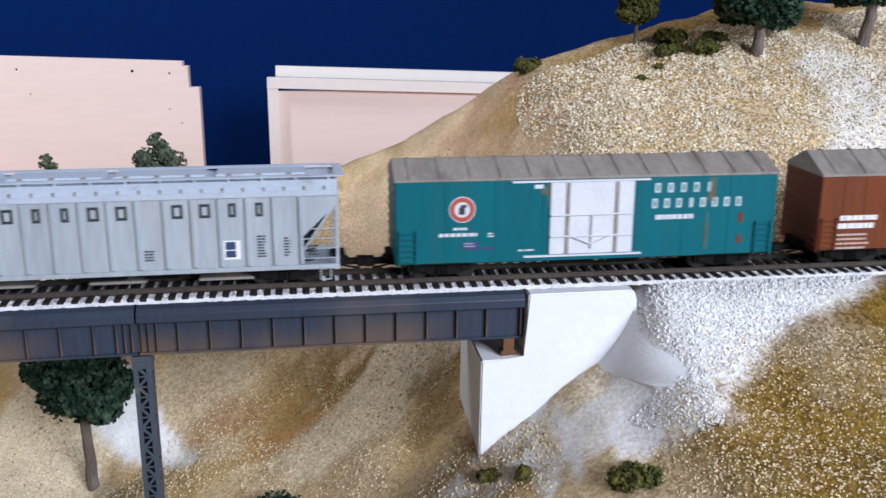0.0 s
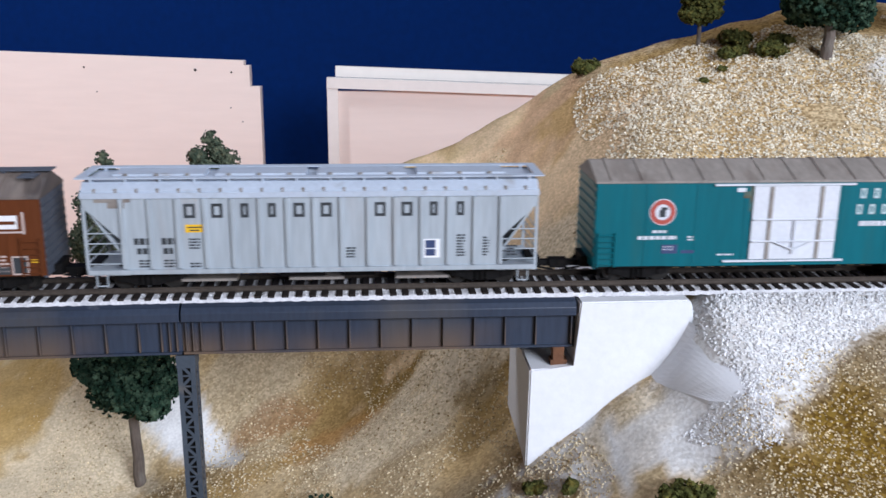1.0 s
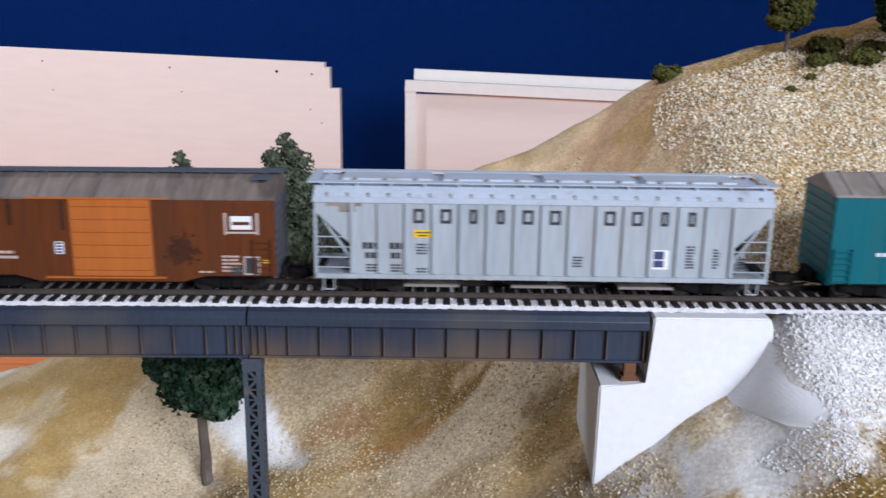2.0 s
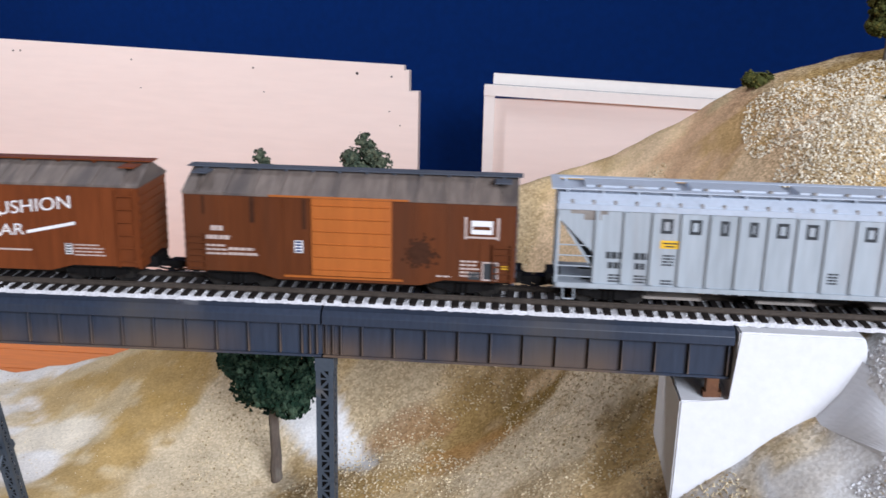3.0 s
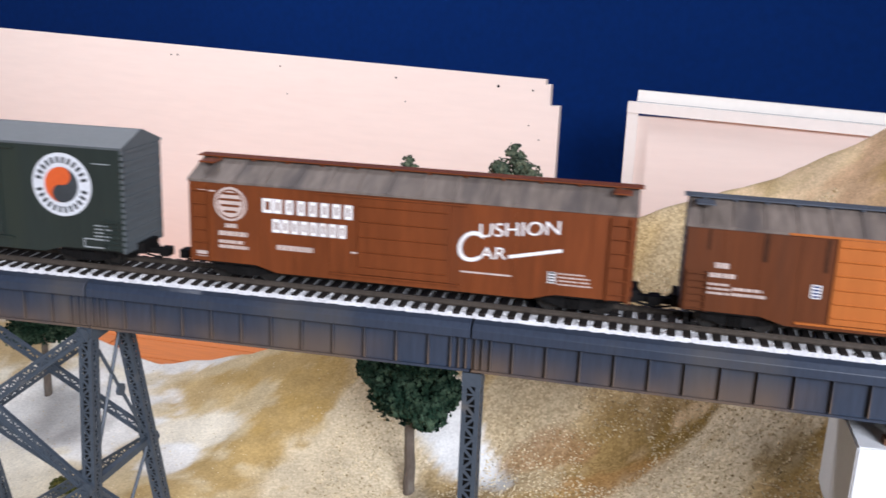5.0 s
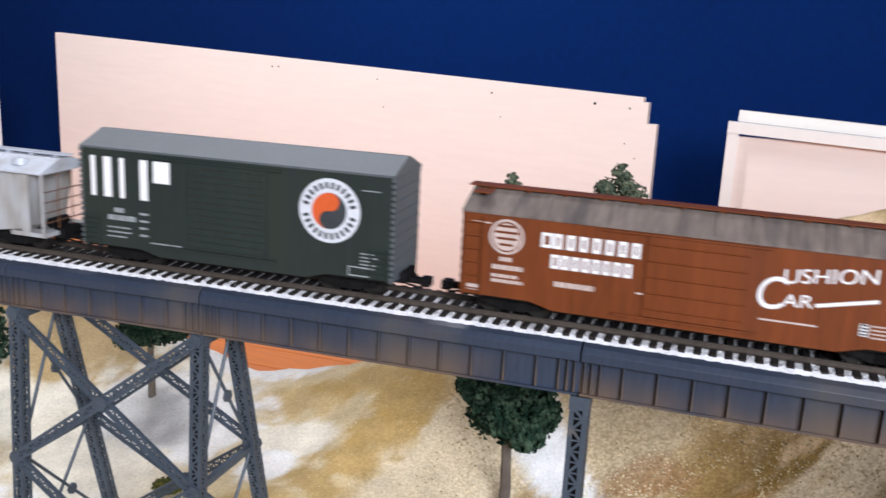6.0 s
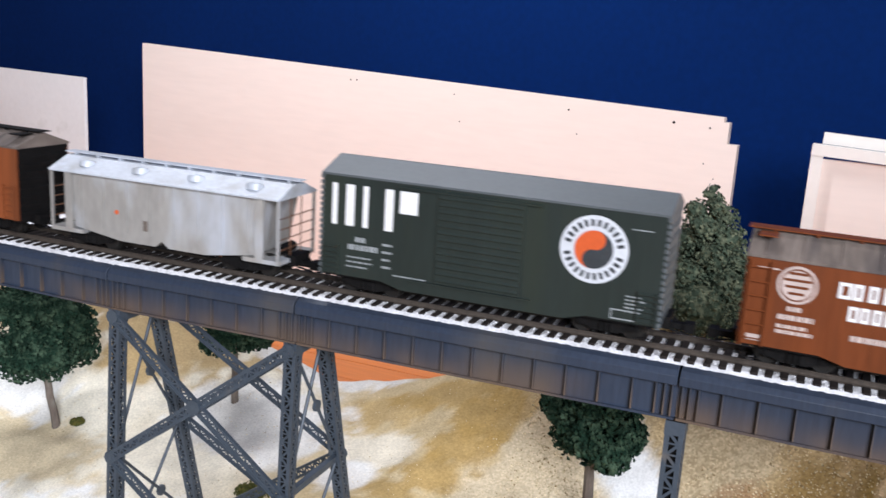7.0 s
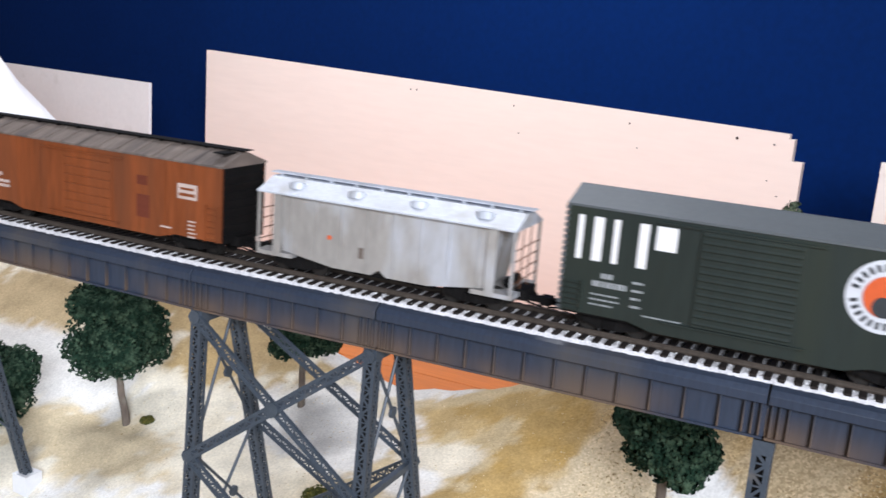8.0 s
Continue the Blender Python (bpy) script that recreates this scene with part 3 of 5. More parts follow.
def laced_face(bm, p, q, across, out, w, t=0.0004, holes=True):
    """One face of a built-up column: two edge strips with a zigzag of lacing and end plates between them."""
    p, q, across, out = Vector(p), Vector(q), Vector(across).normalized(), Vector(out).normalized()
    d = q - p
    strip = w * 0.27
    for s in (-1, 1):
        off = across * s * (w - strip) / 2
        beam(bm, p + off, q + off, strip, t, out)
    n = max(4, int(d.length / (w * 0.62)))
    for i in range(n):
        a = p + d * (i / n) + across * (w * 0.30) * (1 if i % 2 else -1)
        b = p + d * ((i + 1) / n) + across * (w * 0.30) * (-1 if i % 2 else 1)
        beam(bm, a, b, w * 0.16, t * 0.8, out)
        if holes:
            beam(bm, p + d * ((i + 0.02) / n) - across * w * 0.3, p + d * ((i + 0.02) / n) + across * w * 0.3, w * 0.10, t * 0.7, out)


def column(parent, name, p, q, w=0.0065, depth=0.006):
    """A laced box column from its foot p to its head q."""
    p, q = Vector(p), Vector(q)
    d = (q - p).normalized()
    ax = Vector((1, 0, 0))
    ay = d.cross(ax).normalized()
    bm = bmesh.new()
    laced_face(bm, p - ay * depth / 2, q - ay * depth / 2, ax, ay, w)
    laced_face(bm, p + ay * depth / 2, q + ay * depth / 2, ax, ay, w)
    for s in (-1, 1):
        laced_face(bm, p + ax * s * (w - 0.0004) / 2, q + ax * s * (w - 0.0004) / 2, ay, ax, depth * 0.98)
    beam(bm, q - d * 0.006, q, w + 0.0006, depth + 0.0006, ay)
    ob = part(name, bm, M["tower"], parent)
    bm = bmesh.new()
    beam(bm, p, q, w * 0.62, depth * 0.62, ay)
    part("column_core", bm, M["black"], ob)
    return ob


def brace(parent, p, q, out, w=0.0056):
    """A laced strut: two edge strips tied by zigzag bars."""
    p, q, out = Vector(p), Vector(q), Vector(out)
    across = (q - p).cross(out).normalized()
    bm = bmesh.new()
    laced_face(bm, p, q, across, out, w, 0.0009)
    for s in (-1, 1):
        beam(bm, p + across * s * w * 0.46, q + across * s * w * 0.46, 0.0005, 0.0022, out)
    return part("brace", bm, M["tower"], parent)


def gusset(parent, c, r, out):
    c, out = Vector(c), Vector(out).normalized()
    bm = bmesh.new()
    rod(bm, c - out * 0.0008, c + out * 0.0008, r, 8)
    return part("gusset", bm, M["tower"], parent)


def tower(x_right, x_left, ground_z):
    """Four battered legs with crossed bracing in two storeys."""
    t = thing("viaduct_tower", "slate-grey laced steel viaduct tower with crossed braces", "bridge tower", "towers of the viaduct")
    top = WEB_LOW - 0.0010

    def at(side, row, z):
        x = x_right if side else x_left
        base = front(x)
        return Vector((x, base + ((0.0050 - 0.05 * (top - z)) if row == 0 else (0.0320 + 0.26 * (top - z))), z))
    levels = [top - 0.003, -0.099, -0.172]
    for side in (0, 1):
        for row in (0, 1):
            foot = at(side, row, ground_z)
            ground_z = ground(foot.x, foot.y) + 0.001
            foot = at(side, row, ground_z)
            column(t, "leg", foot, at(side, row, top))
            bm = bmesh.new()
            box(bm, (foot.x - 0.007, foot.y - 0.007, ground_z - 0.03), (foot.x + 0.007, foot.y + 0.007, ground_z + 0.004))
            part("footing", bm, M["plaster"], t, "small white plaster footing")
    for row, s in ((0, -1), (1, 1)):
        for z1, z0 in zip(levels, levels[1:]):
            out = Vector((0, s, 0))
            off = out * 0.0036
            a, b = at(0, row, z1) + off, at(1, row, z0) + off
            c, d = at(1, row, z1) + off, at(0, row, z0) + off
            brace(t, a, b, out)
            brace(t, c + out * 0.0014, d + out * 0.0014, out)
            gusset(t, (a + b) / 2 + out * 0.002, 0.0042, out)
            for g in ((a, b, c, d) if z1 == levels[0] else (b, d)):
                gusset(t, g + out * 0.0006, 0.0036, out)
    for side in (0, 1):
        for z1, z0 in zip(levels, levels[1:]):
            bm = bmesh.new()
            rod(bm, at(side, 0, z1), at(side, 1, z0), 0.0009, 6)
            part("tie_rod", bm, M["tower"], t)
            bm = bmesh.new()
            rod(bm, at(side, 1, z1), at(side, 0, z0), 0.0009, 6)
            part("tie_rod", bm, M["tower"], t)
            m = (at(side, 0, z1) + at(side, 1, z0)) / 2
            gusset(t, m, 0.0032, (1, 0, 0))
        bm = bmesh.new()
        beam(bm, at(side, 0, levels[1]), at(side, 1, levels[1]), 0.003, 0.0035)
        part("cross_beam", bm, M["tower"], t)
        bm = bmesh.new()
        beam(bm, at(side, 0, top - 0.004), at(side, 1, top - 0.004), 0.004, 0.005)
        part("cap_beam", bm, M["tower"], t)
    return t


tower(-0.3525, -0.4525, -0.192)
tower(-0.6745, -0.7745, -0.215)


def build_post():
    t = thing("bridge_post", "single slate-grey laced steel post under a girder joint", "bridge post")
    x, z = -0.1745, ground(-0.1745, 0.008)
    column(t, "shaft", (x, 0.0085, z), (x, 0.0085, WEB_LOW - 0.0022), 0.0078, 0.0085)
    bm = bmesh.new()
    box(bm, (x - 0.004, 0.004, WEB_LOW - 0.0024), (x + 0.004, 0.012, WEB_LOW - 0.0010))
    part("bearing_plate", bm, M["black"], t)
    bm = bmesh.new()
    box(bm, (x - 0.008, 0.0, z - 0.02), (x + 0.008, 0.017, z + 0.004))
    part("footing", bm, M["plaster"], t, "small white plaster footing")


build_post()


def build_abutment():
    t = thing("abutment", "smooth white plaster bridge abutment with stepped bearing seat", "bridge abutment")
    bm = bmesh.new()
    yf = -0.002
    outline = [(-0.0230, -0.12), (0.0640, -0.12), (0.0505, -0.0010), (0.0490, 0.0020), (-0.0004, 0.0018), (-0.0015, -0.0288), (-0.0220, -0.0298)]
    plate(bm, outline, yf, 0.058)
    soften(bm, 0.0007, 2)
    part("wall", bm, M["plaster"], t)
    for y in (0.0045, 0.0425):
        bm = bmesh.new()
        box(bm, (-0.0120, y - 0.0026, -0.0294), (-0.0045, y + 0.0026, -0.0268))
        box(bm, (-0.0110, y - 0.0026, -0.0268), (-0.0060, y + 0.0026, WEB_LOW - 0.0010))
        part("bearing", bm, M["rust"], t, "rusty brown bearing shoe")
    # the smooth plaster wing beside it
    t = thing("plaster_wing", "smooth white plaster wing sloping from the abutment into the gravel", "model scenery")
    bm = bmesh.new()
    rows = []
    top, far, low, near = (Vector(v) for v in ((0.0490, -0.0010, -0.0075), (0.0660, -0.054, -0.0245), (0.0310, -0.0015, -0.0360), (0.0480, -0.037, -0.0305)))
    for i in range(13):
        u = i / 12
        row = []
        for j in range(9):
            v = j / 8
            p = (top * (1 - v) + far * v) * u + (low * (1 - v) + near * v) * (1 - u)
            bulge = 0.0035 * math.sin(math.pi * u) * math.sin(math.pi * v) - 0.0030 * math.sin(math.pi * u) * (1 - v) ** 3
            row.append(bm.verts.new(p + Vector((-0.5, -0.6, 0.5)) * bulge))
        rows.append(row)
    for r0, r1 in zip(rows, rows[1:]):
        for j in range(8):
            bm.faces.new((r0[j], r1[j], r1[j + 1], r0[j + 1]))
    geo = bmesh.ops.extrude_face_region(bm, geom=bm.faces[:])
    bmesh.ops.translate(bm, verts=[g for g in geo["geom"] if isinstance(g, bmesh.types.BMVert)], vec=(0.003, 0.006, -0.022))
    part("skin", bm, M["plaster"], t)


build_abutment()


# ---- track ----
def shoulder(y):
    """Height of the ballast at a distance y from the centre line."""
    return 0.0020 + 0.0019 * smooth((0.0188 - abs(y)) / 0.0014) - 0.0008 * smooth((0.0105 - abs(y)) / 0.0030)


def build_track():
    t = thing("railway_track", "model railway track with dark ties and weathered rails", "track")
    xs = [-1.45 + 0.02 * i for i in range(106)]
    for s in (-1, 1):
        bm = bmesh.new()
        prof = [(-0.0012, 0.0040), (0.0012, 0.0040), (0.0012, 0.0045), (0.0003, 0.0047), (0.0003, 0.0057), (0.0006, 0.0060), (0.0006, RAIL_TOP), (-0.0006, RAIL_TOP), (-0.0006, 0.0060), (-0.0003, 0.0057), (-0.0003, 0.0047), (-0.0012, 0.0043)]
        rings = [[bm.verts.new((x, line_y(x) + s * 0.00885 + y, z)) for y, z in prof] for x in xs]
        for a, b in zip(rings, rings[1:]):
            for i in range(len(prof)):
                j = (i + 1) % len(prof)
                bm.faces.new((a[i], a[j], b[j], b[i]))
        part("rail", bm, M["rail"], t)
    bm = bmesh.new()
    box(bm, (-0.0015, -0.0176, 0.0020), (0.0015, 0.0176, 0.0044))
    soften(bm, 0.0002)
    tie = part("tie", bm, M["tie"], t)
    n = 0
    for i in range(280):
        x = 0.56 - 0.0059 * i
        ob = tie if i == 0 else new("tie", tie.data)
        ob.parent = t
        ob.matrix_basis = pose(x + random.uniform(-0.0002, 0.0002), line_y(x), 0, 0, 0, line_turn(x) + random.uniform(-1, 1))
    # ballast: a low rough bank with loose grains on it
    bm = bmesh.new()
    nx, prof = 1500, [-0.0186, -0.0183, -0.0179, -0.0173, -0.0160, -0.0130, -0.0105, -0.0085, 0.0, 0.0085, 0.0105, 0.0130, 0.0160, 0.0173, 0.0179, 0.0183, 0.0186]
    rows = []
    for i in range(nx + 1):
        x = -1.45 + 2.05 * i / nx
        cy = front(x) + 0.0235
        row = []
        for j, y in enumerate(prof):
            h = shoulder(y)
            wob = noise.noise(Vector((x * 900, y * 900, 1))) + 0.6 * noise.noise(Vector((x * 330, y * 330, 5)))
            row.append(bm.verts.new((x, cy + y + (0.0004 * wob if abs(y) > 0.0175 else 0), h + 0.0004 * wob)))
        rows.append(row)
    for a, b in zip(rows, rows[1:]):
        for j in range(len(prof) - 1):
            bm.faces.new((a[j], b[j], b[j + 1], a[j + 1]))
    return tagged(part("ballast", bm, M["ballast"]), "rough white ballast between the ties", "ballast", kind="stuff")


build_track()


# ---- rolling stock ----
W = 0.0350           # width of a car over its sides
FACE = -W / 2
WHEEL_R = 0.0052
SILL = 0.0082
wheelsets = []


def truck(car, x):
    bm = bmesh.new()
    for s in (-1, 1):
        y = s * 0.0112
        plate(bm, [(-0.0135, 0.0042), (-0.0135, 0.0066), (-0.0085, 0.0070), (-0.0045, 0.0092), (0.0045, 0.0092), (0.0085, 0.0070), (0.0135, 0.0066), (0.0135, 0.0042),
                   (0.0100, 0.0040), (0.0050, 0.0022), (-0.0050, 0.0022), (-0.0100, 0.0040)], y - 0.0009, y + 0.0009)
        for dx in (-0.0022, 0.0, 0.0022):
            rod(bm, (dx, y + s * 0.0012, 0.0026), (dx, y + s * 0.0012, 0.0066), 0.0009, 6)
        for dx in (-0.0105, 0.0105):
            rod(bm, (dx, y, 0.0052), (dx, y + s * 0.0016, 0.0052), 0.0016, 8)
    box(bm, (-0.0030, -0.0110, 0.0040), (0.0030, 0.0110, 0.0075))
    ob = part("truck", bm, M["black"], car, "black cast truck frame")
    ob.location = (x, 0, 0)
    for dx in (-0.0105, 0.0105):
        bm = bmesh.new()
        for s in (-1, 1):
            rod(bm, (0, s * 0.0070, 0), (0, s * 0.0093, 0), WHEEL_R, 20)
            rod(bm, (0, s * 0.0066, 0), (0, s * 0.0072, 0), WHEEL_R + 0.0006, 20)
            rod(bm, (0, s * 0.0093, 0), (0, s * 0.0096, 0), WHEEL_R * 0.35, 10)
        rod(bm, (0, -0.0100, 0), (0, 0.0100, 0), 0.0011, 8)
        w = part("wheelset", bm, M["metal"], ob, "dull metal wheels on an axle")
        wheelsets.append((w, dx))


def running_gear(car, length, inset=0.022):
    bm = bmesh.new()
    box(bm, (-length / 2 + 0.004, -0.0040, 0.0058), (length / 2 - 0.004, 0.0040, 0.0098))
    box(bm, (-0.016, -0.0110, 0.0050), (0.004, -0.0050, 0.0085))
    rod(bm, (0.012, -0.008, 0.0066), (0.026, -0.008, 0.0066), 0.0026, 10)
    part("underframe", bm, M["black"], car)
    for s in (-1, 1):
        truck(car, s * (length / 2 - inset))
        bm = bmesh.new()
        x = s * length / 2
        box(bm, (min(x - s * 0.004, x + s * 0.0095), -0.0016, 0.0052), (max(x - s * 0.004, x + s * 0.0095), 0.0016, 0.0078))
        box(bm, (min(x + s * 0.0085, x + s * 0.0128), -0.0030, 0.0046), (max(x + s * 0.0085, x + s * 0.0128), 0.0030, 0.0084))
        rod(bm, (x + s * 0.003, -0.0050, 0.0058), (x + s * 0.010, -0.0020, 0.0036), 0.0005, 6)
        part("coupler", bm, M["black"], car)
        bm = bmesh.new()
        box(bm, (min(x - s * 0.003, x + s * 0.0032), -0.0070, 0.0062), (max(x - s * 0.003, x + s * 0.0032), 0.0070, 0.0112))
        part("draft_box", bm, M["black"], car)
        bm = bmesh.new()
        rod(bm, (x + s * 0.0010, 0.0060, 0.0100), (x + s * 0.0075, 0.0040, 0.0040), 0.0008, 6)
        part("air_hose", bm, M["black"], car)


def ladder(car, x0, x1, z0, z1, n, material, label=""):
    bm = bmesh.new()
    y = FACE - 0.0012
    for x in (x0, x1):
        beam(bm, (x, y, z0), (x, y, z1), 0.0006, 0.0006)
        for z in (z0 + 0.001, z1 - 0.001):
            beam(bm, (x, y, z), (x, FACE + 0.0003, z), 0.0005, 0.0005)
    ob = part("ladder", bm, material, car, label)
    for i in range(n):
        z = z0 + (z1 - z0) * (i + 0.5) / n
        bm = bmesh.new()
        rod(bm, (x0, y, z), (x1, y, z), 0.00028, 6)
        part("rung", bm, material, ob)


def bars(car, name, items, material, label="", y=None):
    """Small stencilled blocks on the near side, each given by its lower left corner, width and height."""
    bm = bmesh.new()
    f = FACE if y is None else y
    for x, z, w, h in items:
        box(bm, (x, f - 0.0002, z), (x + w, f + 0.0004, z + h))
    tagged(part(name, bm, material, car, label), kind="stuff")


def stencil(x, z, w, rows, pitch=0.0013, h=0.0007, seed=1):
    r = random.Random(seed)
    out = []
    for i in range(rows):
        cx, line = x, w * r.uniform(0.7, 1.0)
        while cx < x + line:
            step = r.uniform(0.0012, 0.003)
            out.append((cx, z - i * pitch, min(step, x + line - cx) * 0.8, h))
            cx += step
    return out


def letters(car, name, text_widths, x, z, size, pitch, material, fill=0.8, label=""):
    """A company name drawn as a row of plain hollow blocks, wide (1, 2) or narrow (3)."""
    items = []
    for i, k in enumerate(text_widths):
        if not k:
            continue
        w, x0 = size * 0.9 * (k if k < 2 else 1), x + i * pitch
        xa, wa, b = x0 + (size * 0.12 if k == 3 else 0), w * fill * (0.7 if k == 3 else 1.0), size * 0.2
        items += [(xa, z, wa, b), (xa, z + size - b, wa, b), (xa, z + b, b, size - 2 * b), (xa + wa - b, z + b, b, size - 2 * b)]
    bars(car, name, items, material, label)


def roof_profile(eave, peak, over=0.0006, thick=0.0010):
    w = W / 2 + over
    return [(-w, eave - thick), (-w, eave), (-w * 0.06, peak), (w * 0.06, peak), (w, eave), (w, eave - thick)]


def box_car(label, length, eave, peak, side, roof, end, door=None, ribs=0, roof_ribs=12, board=None, side_seams=10, inset=0.022, ladder_mat=None, ladder_top=0.5, group="cars of the freight train", dip=0.0018):
    car = thing("boxcar", label, "freight car", group)
    h = length / 2
    bm = bmesh.new()
    # sides with a sill that hangs lower between the trucks
    plate(bm, [(-h, SILL + 0.0010), (-h + 0.030, SILL + 0.0010), (-h + 0.040, SILL + 0.001 - dip * 1.5), (h - 0.040, SILL + 0.001 - dip * 1.5), (h - 0.030, SILL + 0.0010), (h, SILL + 0.0010), (h, eave - 0.0004), (-h, eave - 0.0004)], FACE, FACE + 0.0012)
    part("near_side", bm, side, car)
    bm = bmesh.new()
    plate(bm, [(-h, SILL), (h, SILL), (h, eave - 0.0004), (-h, eave - 0.0004)], -FACE - 0.0012, -FACE)
    part("far_side", bm, side, car)
    bm = bmesh.new()
    box(bm, (-h + 0.0012, FACE + 0.0012, SILL), (h - 0.0012, -FACE - 0.0012, SILL + 0.0014))
    part("car_floor", bm, M["black"], car)
    for s in (-1, 1):
        bm = bmesh.new()
        x = s * h
        prism(bm, [(FACE + 0.0002, SILL), (-FACE - 0.0002, SILL), (-FACE - 0.0002, eave - 0.0006), (0.0008, peak - 0.0008), (-0.0008, peak - 0.0008), (FACE + 0.0002, eave - 0.0006)], min(x, x - s * 0.0011), max(x, x - s * 0.0011))
        wall = part("car_end", bm, end, car)
        for i in range(9):
            z = SILL + 0.004 + (eave - SILL - 0.006) * i / 8
            bm = bmesh.new()
            beam(bm, (x + s * 0.0003, FACE + 0.001, z), (x + s * 0.0003, -FACE - 0.001, z), 0.0005, 0.0018)
            part("end_rib", bm, end, wall)
    bm = bmesh.new()
    prism(bm, roof_profile(eave, peak), -h - 0.0004, h + 0.0004)
    roof_ob = part("car_roof", bm, roof, car)
    for i in range(roof_ribs):
        x = -h + length * (i + 0.5) / roof_ribs
        bm = bmesh.new()
        prism(bm, [(y * 1.002, z + 0.0005) for y, z in roof_profile(eave, peak)], x - 0.0008, x + 0.0008)
        part("roof_rib", bm, roof, roof_ob)
    if side_seams:
        for i in range(side_seams + 1):
            x = -h + 0.0006 + (length - 0.0012) * i / side_seams
            bm = bmesh.new()
            box(bm, (x - 0.0003, FACE - 0.00018, SILL + 0.0014), (x + 0.0003, FACE + 0.0003, eave - 0.0010))
            part("side_seam", bm, side, car)
    if board:
        bm = bmesh.new()
        for y in (-0.0032, -0.0011, 0.0011, 0.0032):
            box(bm, (-h - 0.0020, y - 0.0009, peak + 0.0005), (h + 0.0020, y + 0.0009, peak + 0.0010))
        for i in range(12):
            x = -h + length * (i + 0.5) / 12
            box(bm, (x - 0.0006, -0.0036, peak - 0.0004), (x + 0.0006, 0.0036, peak + 0.0005))
        for s in (-1, 1):
            box(bm, (s * (h - 0.006) - 0.0035, -0.0130, peak - 0.0008), (s * (h - 0.006) + 0.0035, -0.0036, peak - 0.0002))
        part("running_board", bm, board, car)
    running_gear(car, length, inset)
    lm = ladder_mat or side
    for s in (-1, 1):
        ladder(car, s * (h - 0.0016), s * (h - 0.0092), SILL + 0.001, SILL + (eave - SILL) * ladder_top, 6, lm)
    for s in (-1, 1):
        bm = bmesh.new()
        x = s * (h - 0.0055)
        for dx in (-0.0028, 0.0028):
            beam(bm, (x + dx, FACE + 0.0004, 0.0036), (x + dx, FACE + 0.0004, SILL + 0.001), 0.0005, 0.0005)
        beam(bm, (x - 0.0028, FACE + 0.0004, 0.0036), (x + 0.0028, FACE + 0.0004, 0.0036), 0.0005, 0.0005)
        part("step", bm, M["black"], car)
    return car


def door_panel(car, x0, x1, z0, z1, material, ribs=6, label="", proud=0.0009, rib_h=0.0011):
    bm = bmesh.new()
    box(bm, (x0, FACE - proud, z0), (x1, FACE + 0.0002, z1))
    ob = part("sliding_door", bm, material, car, label)
    for i in range(ribs):
        z = z0 + (z1 - z0) * (i + 0.5) / ribs
        bm = bmesh.new()
        prism(bm, [(FACE - proud + 0.0001, z - rib_h), (FACE - proud - 0.0005, z), (FACE - proud + 0.0001, z + rib_h)], x0 + 0.0008, x1 - 0.0008)
        part("door_rib", bm, material, ob)
    for z, w in ((z0 - 0.0008, 0.012), (z1 + 0.0006, 0.018)):
        bm = bmesh.new()
        box(bm, (x0 - w, FACE - 0.0011, z - 0.0004), (x1 + w * 0.4, FACE + 0.0002, z + 0.0004))
        part("door_track", bm, material, car)
    return ob


